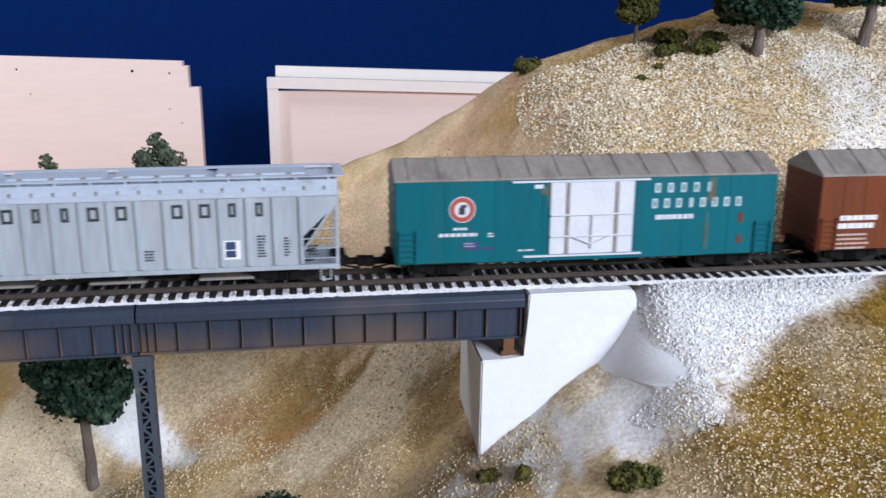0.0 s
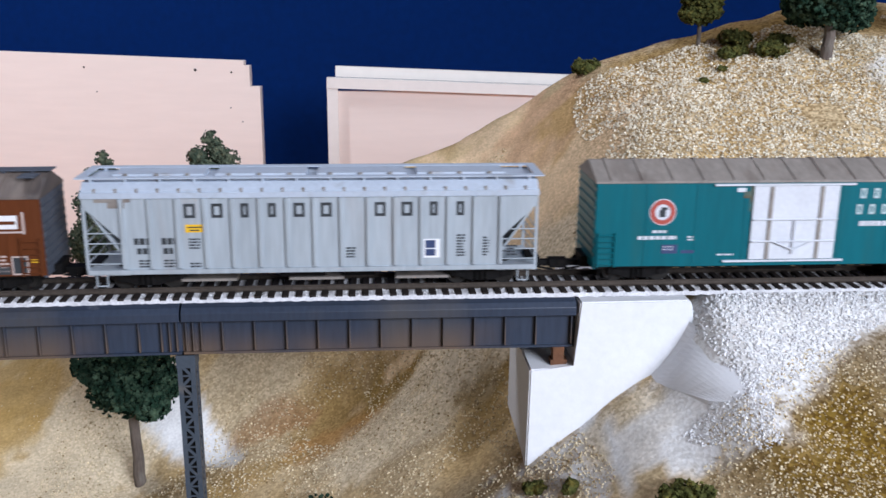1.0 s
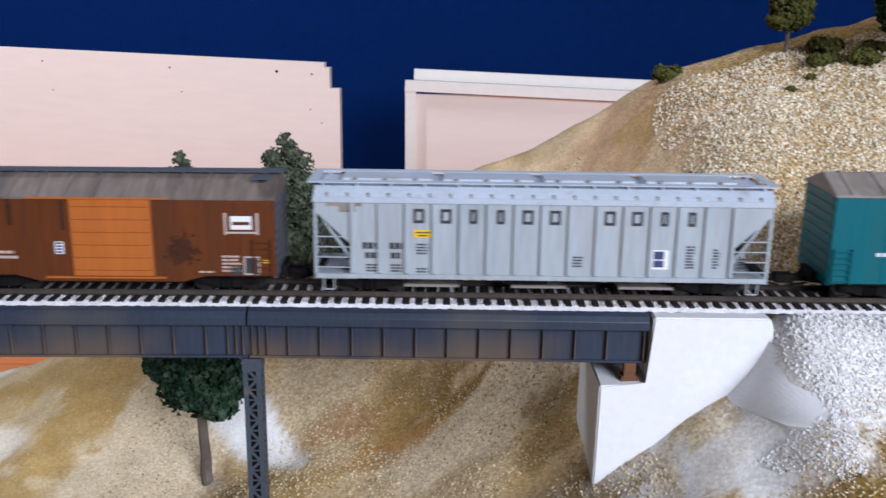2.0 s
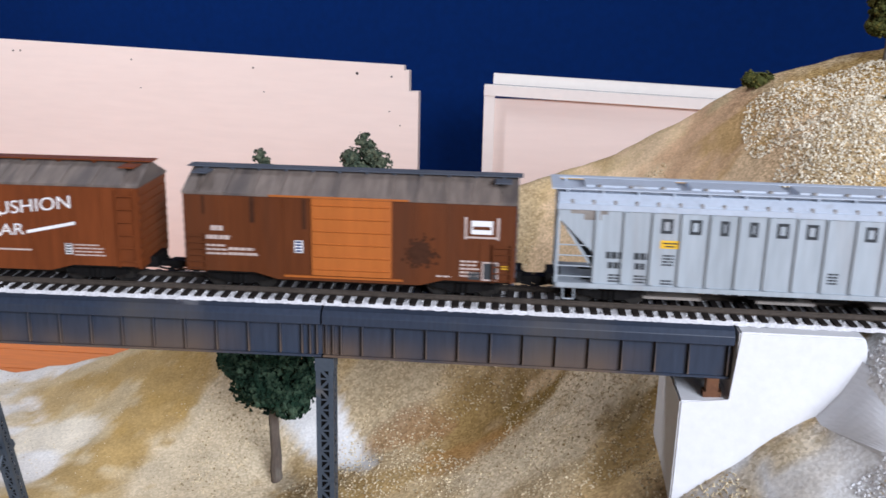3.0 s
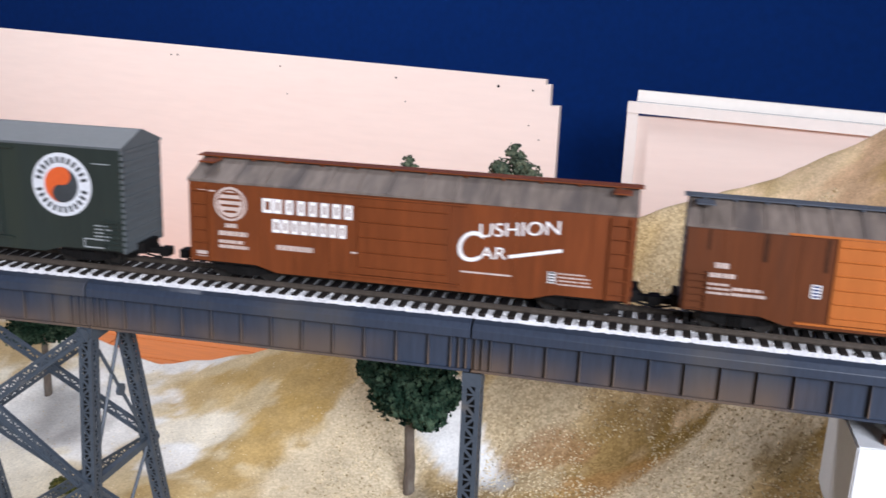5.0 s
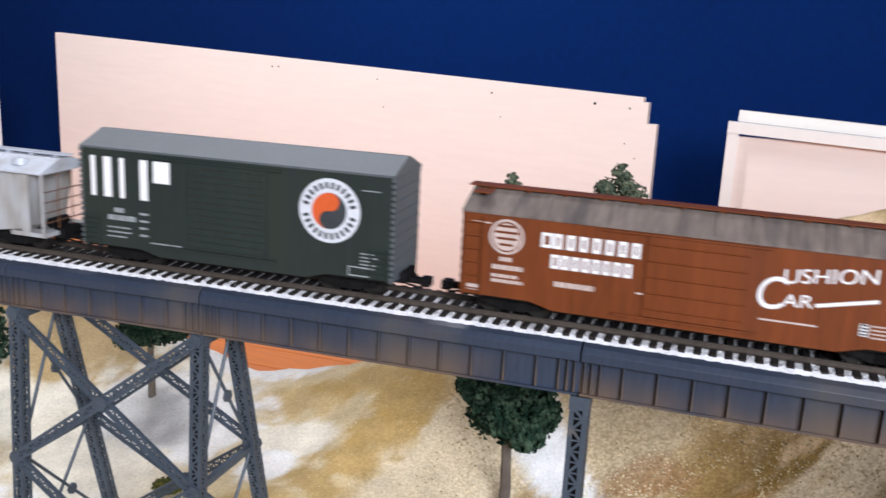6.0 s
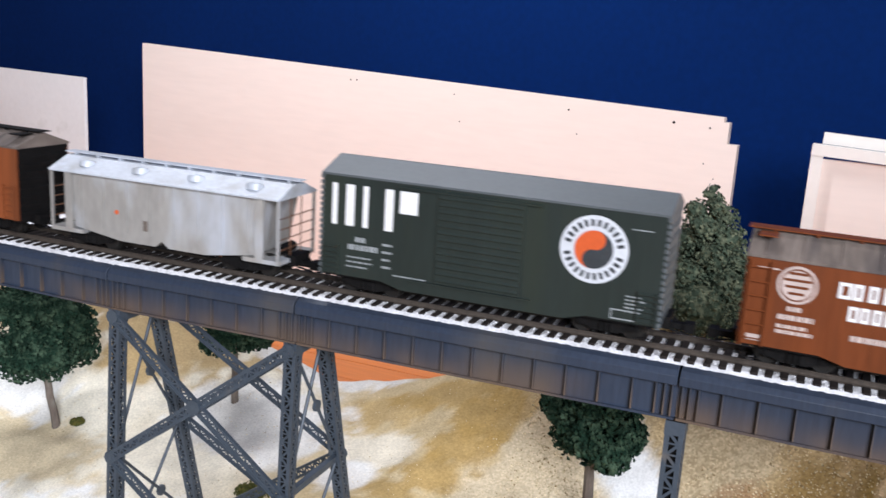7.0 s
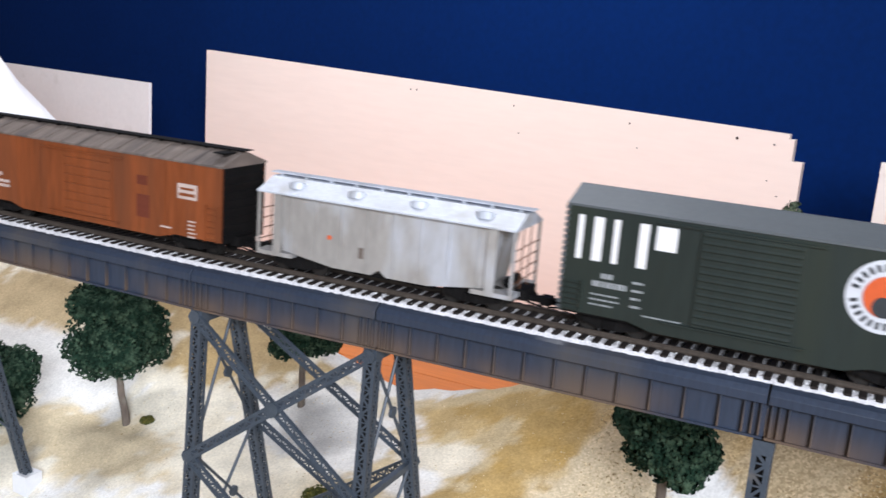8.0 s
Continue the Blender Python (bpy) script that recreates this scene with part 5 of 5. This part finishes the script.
    tagged(part("end_corrugation", bm, M["green_roof"], c), kind="stuff")
    return c


def grey_hopper():
    L, e, top = 0.1340, 0.0392, 0.0440
    c = thing("covered_hopper", "streaky light grey two-bay covered hopper with overhanging roof", "freight car", "cars of the freight train")
    h = L / 2
    m, r = M["grey_car"], M["grey_roof"]
    inset = FACE + 0.0022
    outline = [(-h + 0.0140, 0.0110), (-h + 0.0420, 0.0070), (-0.004, 0.0070), (0.0, 0.0100), (0.004, 0.0070), (h - 0.0420, 0.0070), (h - 0.0140, 0.0110), (h - 0.0100, 0.0300), (h - 0.0085, e), (-h + 0.0085, e), (-h + 0.0100, 0.0300)]
    bm = bmesh.new()
    plate(bm, outline, inset, -inset)
    part("body", bm, m, c)
    bm = bmesh.new()
    for i in range(8):
        x = -h + 0.018 + (L - 0.036) * i / 7
        box(bm, (x - 0.0004, inset - 0.0006, 0.0118), (x + 0.0004, inset + 0.0004, e - 0.0008))
    part("side_seams", bm, m, c)
    bm = bmesh.new()
    w = W / 2 + 0.0005
    prism(bm, [(-w, e - 0.0004), (-w, e + 0.0004), (-0.0045, top + 0.0012), (0.0045, top + 0.0012), (w, e + 0.0004), (w, e - 0.0004)], -h, h)
    roof = part("car_roof", bm, r, c)
    for i in range(4):
        for y in (-0.0098, 0.0098):
            x = -h + 0.018 + (L - 0.036) * i / 3
            bm = bmesh.new()
            rod(bm, (x, y, e + 0.0016), (x, y * 0.92, e + 0.0044), 0.0045, 16)
            rod(bm, (x, y * 0.92, e + 0.0040), (x, y * 0.90, e + 0.0052), 0.0030, 12)
            part("round_hatch", bm, r, roof)
    bm = bmesh.new()
    for y in (-0.0022, 0.0, 0.0022):
        box(bm, (-h - 0.0022, y - 0.0009, top + 0.0024), (h + 0.0022, y + 0.0009, top + 0.0029))
    for i in range(10):
        x = -h + 0.004 + (L - 0.008) * i / 9
        box(bm, (x - 0.0005, -0.003, top + 0.001), (x + 0.0005, 0.003, top + 0.0024))
    part("running_board", bm, r, c)
    for s in (-1, 1):
        bm = bmesh.new()
        box(bm, (min(s * h, s * (h - 0.020)), FACE + 0.0006, 0.0080), (max(s * h, s * (h - 0.020)), -FACE - 0.0006, 0.0100))
        part("end_platform", bm, m, c)
        bm = bmesh.new()
        for y in (FACE + 0.0008, -FACE - 0.0008):
            beam(bm, (s * (h - 0.0008), y, 0.0090), (s * (h - 0.0008), y, e), 0.0012, 0.0012)
            part("corner_post", bm, m, c)
            bm = bmesh.new()
        box(bm, (min(s * (h - 0.009), s * (h - 0.0135)), FACE + 0.0007, 0.0090), (max(s * (h - 0.009), s * (h - 0.0135)), FACE + 0.0017, e))
        part("side_post", bm, m, c)
        bm = bmesh.new()
        rod(bm, (s * (h - 0.0006), -0.006, 0.0090), (s * (h - 0.0006), -0.006, e), 0.0003, 6)
        end = part("end_ladder", bm, M["rust"], c)
        bm = bmesh.new()
        rod(bm, (s * (h - 0.0006), 0.004, 0.0090), (s * (h - 0.0006), 0.004, e), 0.0003, 6)
        part("ladder_rail", bm, M["rust"], end)
        for z in (0.0150, 0.0200, 0.0250, 0.0300):
            bm = bmesh.new()
            rod(bm, (s * (h - 0.0006), FACE + 0.0008, z), (s * (h - 0.0006), -FACE - 0.0008, z), 0.0003, 6)
            part("rung", bm, M["rust"], end)
        bm = bmesh.new()
        rod(bm, (s * (h - 0.0060), -0.006, 0.0128), (s * (h - 0.0060), 0.006, 0.0128), 0.0026, 12)
        part("brake_cylinder", bm, M["black"], c)
        bm = bmesh.new()
        bmesh.ops.create_cone(bm, cap_ends=True, segments=4, radius1=0.005, radius2=0.015, depth=0.006, matrix=Matrix.Translation((s * 0.020, 0, 0.0060)) @ pose(0, 0, 0, 0, 0, 45))
        part("outlet_chute", bm, m, c)
    bm = bmesh.new()
    disc(bm, -h + 0.0400, 0.0215, 0.0012, inset - 0.0003, inset + 0.0003, 12)
    part("red_dot", bm, M["red_ink"], c, "small red dot")
    bars(c, "data_block", [(-h + 0.0560, 0.0140, 0.0026, 0.0052)], M["grime_roof"], y=inset)
    running_gear(c, L, 0.021)
    return c


def rust_car():
    L, e, right = 0.1780, 0.0478, 0.033
    c = box_car("faded rust-brown boxcar with black ends and sooty ribbed roof", L, e, 0.0540, M["rust_brown"], M["grime_roof"], M["black"], board=M["black"], side_seams=10, roof_ribs=14)
    x0 = -L / 2
    door_panel(c, x0 + 0.0720, x0 + 0.1060, 0.0100, 0.0430, M["rust_brown"], 7, rib_h=0.0007)
    bars(c, "emblem", [(x0 + right + 0.1170, 0.0285, 0.0125, 0.0078)], M["dim_ink"])
    bars(c, "emblem_lines", [(x0 + right + 0.1182, 0.0300, 0.0100, 0.0016), (x0 + right + 0.1190, 0.0332, 0.0085, 0.0012)], M["rust_brown"], y=FACE - 0.0002)
    bars(c, "data_stencil", stencil(x0 + 0.0165, 0.0232, 0.009, 1, h=0.0020, seed=61) + stencil(x0 + 0.0140, 0.0195, 0.016, 2, 0.0026, 0.0016, seed=62) + stencil(x0 + right + 0.1240, 0.0170, 0.006, 5, 0.0020, 0.0008, seed=63) + [(x0 + 0.0820, 0.0240, 0.0150, 0.0008), (x0 + right + 0.1060, 0.0118, 0.0070, 0.0008)], M["dim_ink"])
    bars(c, "soot_streak", [(x0 + right + 0.0900, 0.0150, 0.0085, 0.0120), (x0 + right + 0.0900, 0.0320, 0.0070, 0.0050)], M["maroon"])
    return c


def lead_car():
    L, e = 0.1780, 0.0460
    c = box_car("dark red-brown boxcar with rounded silvery roof", L, e, 0.0545, M["red_brown"], M["galvan"], M["maroon"], side_seams=16, roof_ribs=12, ladder_top=0.45, dip=0.0002)
    x0 = -L / 2
    door_panel(c, x0 + 0.0700, x0 + 0.1080, 0.0100, 0.0440, M["red_brown"], 5)
    bars(c, "number", stencil(x0 + 0.0110, 0.0235, 0.024, 1, h=0.0024, seed=71) + stencil(x0 + 0.0100, 0.0195, 0.026, 1, h=0.0026, seed=72), M["white_ink"])
    bars(c, "data_stencil", stencil(x0 + 0.0100, 0.0160, 0.020, 4, 0.0022, 0.0009, seed=73), M["dim_ink"])
    return c


# each car with its middle, along the track, at the start
TRAIN = [(lead_car(), 0.141 + 0.089), (teal_car(), -0.0605 + 0.0895), (pale_hopper(), -0.1831), (orange_door_car(), -0.438 + 0.0705),
         (cushion_car(), -0.647 + 0.0945), (green_car(), -0.832 + 0.077), (grey_hopper(), -0.988 + 0.067), (rust_car(), -1.008 - 0.089)]


def travelled(t):
    return 0.066 * t + 0.0006 * t * t


# ---- trees and bushes ----
def foliage(bm, rng, blobs, n, leaf):
    """Many small tilted tufts scattered over and within rounded clumps."""
    total = sum(b[3] ** 2 for b in blobs)
    for bx, by, bz, br, sq in [(b[0], b[1], b[2], b[3], b[4] if len(b) > 4 else 1.0) for b in blobs]:
        for _ in range(int(n * br * br / total)):
            v = Vector((rng.gauss(0, 1), rng.gauss(0, 1), rng.gauss(0, 1))).normalized()
            k = br * (0.80 + 0.26 * rng.random() + 0.12 * noise.noise(v * 3 + Vector((bx * 90, by * 90, bz * 90))))
            c = Vector((bx + v.x * k, by + v.y * k, bz + v.z * k * sq))
            s = leaf * rng.uniform(0.6, 1.35)
            nrm = (v + Vector((rng.uniform(-.8, .8), rng.uniform(-.8, .8), rng.uniform(-.8, .8)))).normalized()
            q = nrm.to_track_quat("Z", "Y")
            sp = rng.uniform(0, math.tau)
            ring = [bm.verts.new(c + q @ Vector((s * math.cos(sp + a) * rng.uniform(.6, 1.2), s * math.sin(sp + a) * rng.uniform(.6, 1.2), 0))) for a in (0, 1.57, 3.14, 4.71)]
            tip = bm.verts.new(c + nrm * s * rng.uniform(0.3, 0.9))
            for i in range(4):
                bm.faces.new((ring[i], ring[(i + 1) % 4], tip))


def core(bm, blobs, k=0.82):
    for b in blobs:
        vs = bmesh.ops.create_icosphere(bm, subdivisions=2, radius=b[3] * k, matrix=Matrix.Translation(b[:3]) @ Matrix.Diagonal((1, 1, b[4] if len(b) > 4 else 1, 1)))["verts"]
        for v in vs:
            d = v.co - Vector(b[:3])
            v.co += d * 0.18 * noise.noise(v.co * 120)


def trunk_mesh(bm, foot, head, r0, r1, limbs, rng):
    foot, head = Vector(foot), Vector(head)
    pts = [foot.lerp(head, i / 6) + Vector((rng.uniform(-1, 1), rng.uniform(-1, 1), 0)) * r0 * 0.12 * (0 < i) for i in range(7)]
    for i in range(6):
        rod(bm, pts[i] - Vector((0, 0, 0.0004)), pts[i + 1], r0 + (r1 - r0) * i / 6, 10, r0 + (r1 - r0) * (i + 1) / 6)
    for k in range(limbs):
        a = k * math.tau / limbs + rng.random()
        rod(bm, pts[-1], pts[-1] + Vector((math.cos(a) * 0.012, math.sin(a) * 0.012, 0.014)), r1 * 0.5, 6, r1 * 0.2)


def round_tree(label, x, y, trunk_h, crown_w, crown_h, lean=(0, 0), leaf=0.0019, n=5200, seed=1, thick=0.0038, mat="leaf", sink=0.0):
    z = ground(x, y) - sink
    rng = random.Random(seed)
    t = thing("tree", label, "tree", "round model trees")
    head = Vector((x + lean[0], y + lean[1], z + trunk_h))
    bm = bmesh.new()
    trunk_mesh(bm, (x, y, z - 0.004), head + Vector((0, 0, 0.012)), thick, thick * 0.72, 5, rng)
    part("trunk", bm, M["bark"], t)
    R, H = crown_w / 2, crown_h
    blobs = [(head.x, head.y, head.z + H * 0.45, R * 0.78, H / crown_w * 1.05)]
    for k in range(13):
        a, u = k * 2.399, rng.uniform(0.12, 0.88)
        w = math.sin(math.pi * (0.18 + 0.72 * u)) ** 0.7
        r = R * rng.uniform(0.34, 0.46)
        blobs.append((head.x + math.cos(a) * (R - r) * w, head.y + math.sin(a) * (R - r) * w, head.z + r * 0.35 + u * (H - r * 0.9), r, 0.85))
    bm = bmesh.new()
    core(bm, blobs, 0.72)
    foliage(bm, rng, blobs, int(n * 1.25), leaf)
    part("crown", bm, M[mat], t)
    return t


def pine(label, x, y, z, height, width, seed, n=4200):
    rng = random.Random(seed)
    t = thing("tree", label, "tree", "pine trees behind the track")
    bm = bmesh.new()
    trunk_mesh(bm, (x, y, ground(x, y) - 0.004), (x, y, z + height * 0.8), 0.0028, 0.0012, 0, rng)
    part("trunk", bm, M["bark"], t)
    blobs = []
    for k in range(22):
        u = k / 21
        w = width / 2 * (1 - u) ** 0.62 * (0.85 + 0.3 * rng.random()) + 0.001
        r = max(0.0036, w * 0.62)
        a = k * 2.399
        blobs.append((x + math.cos(a) * (w - r * 0.6), y + math.sin(a) * (w - r * 0.6), z + height * (0.08 + 0.88 * u), r, 0.8))
    bm = bmesh.new()
    core(bm, blobs, 0.75)
    foliage(bm, rng, blobs, int(n * 1.6), 0.0014)
    part("crown", bm, M["pine"], t)


def bush(x, y, w, label="small olive-green foam bush on the ground", seed=1, h=0.6, mat="olive"):
    rng = random.Random(seed)
    z = ground(x, y)
    blobs = [(x + rng.uniform(-.35, .35) * w, y + rng.uniform(-.25, .25) * w, z + rng.uniform(0.08, 0.3) * w * h, w * rng.uniform(0.2, 0.34), 0.8) for _ in range(7)]
    bm = bmesh.new()
    core(bm, blobs, 0.7)
    foliage(bm, rng, blobs, 420, 0.0014)
    return tagged(part("bush", bm, M[mat]), label, "bush", "small bushes")


round_tree("dark green round tree with a bare brown trunk", -0.2365, 0.1480, 0.046, 0.064, 0.066, (-0.002, 0.0), seed=2, n=6500)
round_tree("dark green round tree with a leaning brown trunk", -0.655, 0.152, 0.037, 0.088, 0.080, (-0.013, 0.002), seed=5, n=6500, thick=0.0034)
round_tree("dark green round tree low in the valley", -0.745, 0.100, 0.012, 0.080, 0.066, (0, 0), seed=6, n=4500)
round_tree("dark green round tree behind the tower", -0.535, 0.215, 0.040, 0.062, 0.050, (0, 0), seed=7, n=4000, thick=0.0030)
round_tree("dark green round tree on the hilltop", 0.190, 0.186, 0.016, 0.064, 0.050, (0, 0), seed=8, n=6500, thick=0.0040)
round_tree("dark green round tree on the gravel hilltop", 0.262, 0.186, 0.024, 0.070, 0.055, (0.005, 0), seed=9, n=6000, thick=0.0042)
round_tree("slim olive tree on the hilltop", 0.126, 0.238, 0.013, 0.030, 0.035, (0, 0), seed=10, n=2200, thick=0.0016, mat="olive")
pine("grey-green pine on the slope behind the track", -0.200, 0.26, -0.052, 0.092, 0.072, 11, 5000)
pine("slender grey-green pine on the slope behind the track", -0.272, 0.26, -0.058, 0.084, 0.060, 12, 4200)
for i, (x, y, w) in enumerate(((0.057, 0.262, 0.020), (0.148, 0.225, 0.024), (0.160, 0.205, 0.020), (0.140, 0.212, 0.018), (0.172, 0.212, 0.016), (0.130, 0.20, 0.005), (0.115, 0.19, 0.004),
                               (-0.021, -0.019, 0.009), (-0.006, -0.032, 0.008), (0.030, -0.068, 0.022), (-0.640, 0.158, 0.009), (-0.450, 0.12, 0.022), (-0.425, 0.05, 0.020), (-0.13, 0.20, 0.018))):
    bush(x, y, w, seed=20 + i)
bush(-0.119, 0.058, 0.030, "grey-green bush low in the valley", 60, 0.6, "leaf")


# ---- loose gravel ----
def build_gravel():
    rng = np.random.default_rng(7)
    base = np.array([(1, 0, 0), (-1, 0, 0), (0, 1, 0), (0, -1, 0), (0, 0, 1), (0, 0, -1)], float)
    tri = np.array([(0, 2, 4), (2, 1, 4), (1, 3, 4), (3, 0, 4), (2, 0, 5), (1, 2, 5), (3, 1, 5), (0, 3, 5)])

    sets = {"gravel": ([], []), "hill_stone": ([], []), "chips": ([], [])}

    def scatter(n, x0, x1, y0, y1, size, keep, kind="gravel", at=ground):
        verts, faces = sets[kind]
        for _ in range(n):
            x, y = rng.uniform(x0, x1), rng.uniform(y0, y1)
            if not keep(x, y):
                continue
            s = size * rng.uniform(0.5, 1.3)
            v = base * rng.uniform(0.6, 1.2, (6, 1)) * s * rng.uniform(0.6, 1.1, 3)
            a = rng.uniform(0, 6.28)
            rot = np.array([[math.cos(a), -math.sin(a), 0], [math.sin(a), math.cos(a), 0], [0, 0, 1]])
            k = len(verts) * 6
            verts.append(v @ rot.T + (x, y, at(x, y) + s * 0.15))
            faces.append(tri + k)

    def patchy(x, y):
        return noise.noise(Vector((x * 22, y * 22, 9))) > -0.15
    scatter(42000, 0.0, 0.42, 0.06, 0.24, 0.00105, lambda x, y: x > 0.03 + 0.2 * max(0, y - 0.1) + 0.03 * noise.noise(Vector((x * 30, y * 30, 2))) and noise.noise(Vector((x * 15, y * 15, 4))) > -0.4, "hill_stone")
    scatter(24000, 0.050, 0.34, -0.075, 0.004, 0.0009, lambda x, y: y > -0.054 + 0.5 * (x - 0.06) and (x > 0.048 - 0.27 * y), "chips")
    scatter(1500, 0.036, 0.068, -0.068, -0.038, 0.0008, patchy, "chips")
    scatter(15000, 0.04, 0.26, -0.16, -0.03, 0.0007, lambda x, y: y < -0.046 + 0.5 * (x - 0.06))
    scatter(22000, -0.30, 0.0, -0.02, 0.24, 0.0008, lambda x, y: patchy(x, y) and not (abs((x + 0.215) * 0.77 + (y - 0.172) * 0.64) < 0.045 and abs((y - 0.172) * 0.77 - (x + 0.215) * 0.64) < 0.018 and x < -0.166))
    scatter(5000, -0.03, 0.06, -0.09, -0.005, 0.0007, lambda x, y: patchy(x, y) and (x < 0.028 or y < -0.045))
    scatter(2500, -0.70, -0.30, -0.05, 0.28, 0.0006, patchy)
    # loose stones of the ballast along both shoulders and between the ties
    scatter(24000, -0.95, 0.50, -0.02, 0.06, 0.0005, lambda x, y: 0.0095 < abs(y - front(x) - TRACK_Y) < 0.0182 and abs((x - 0.56) / 0.0059 - round((x - 0.56) / 0.0059)) > 0.27, "chips",
            lambda x, y: shoulder(y - front(x) - TRACK_Y))
    for kind, label in (("gravel", "loose tan gravel strewn over the slopes"), ("hill_stone", "speckled pale gravel on the hillside"), ("chips", "white stone chips on the embankment and the ballast")):
        verts, faces = sets[kind]
        me = bpy.data.meshes.new("gravel")
        me.from_pydata(np.concatenate(verts).tolist(), [], np.concatenate(faces).tolist())
        me.materials.append(M[kind])
        tagged(new("gravel", me), label, "gravel", kind="stuff")


build_gravel()


# ---- what moves ----
def motions():
    every = [i / 2 for i in range(17)]
    for car, x0 in TRAIN:
        rows = []
        for t in every:
            x = x0 + travelled(t)
            a, b = x - 0.055, x + 0.055
            rows.append((t, pose(x, (line_y(a) + line_y(b)) / 2, RAIL_TOP, 0, 0, math.degrees(math.atan2(line_y(b) - line_y(a), b - a)))))
        walk(car, rows)
    for w, dx in wheelsets:
        walk(w, [(t, pose(dx, 0, WHEEL_R, 0, math.degrees(travelled(t) / WHEEL_R), 0)) for t in [i / 10 for i in range(81)]])


motions()
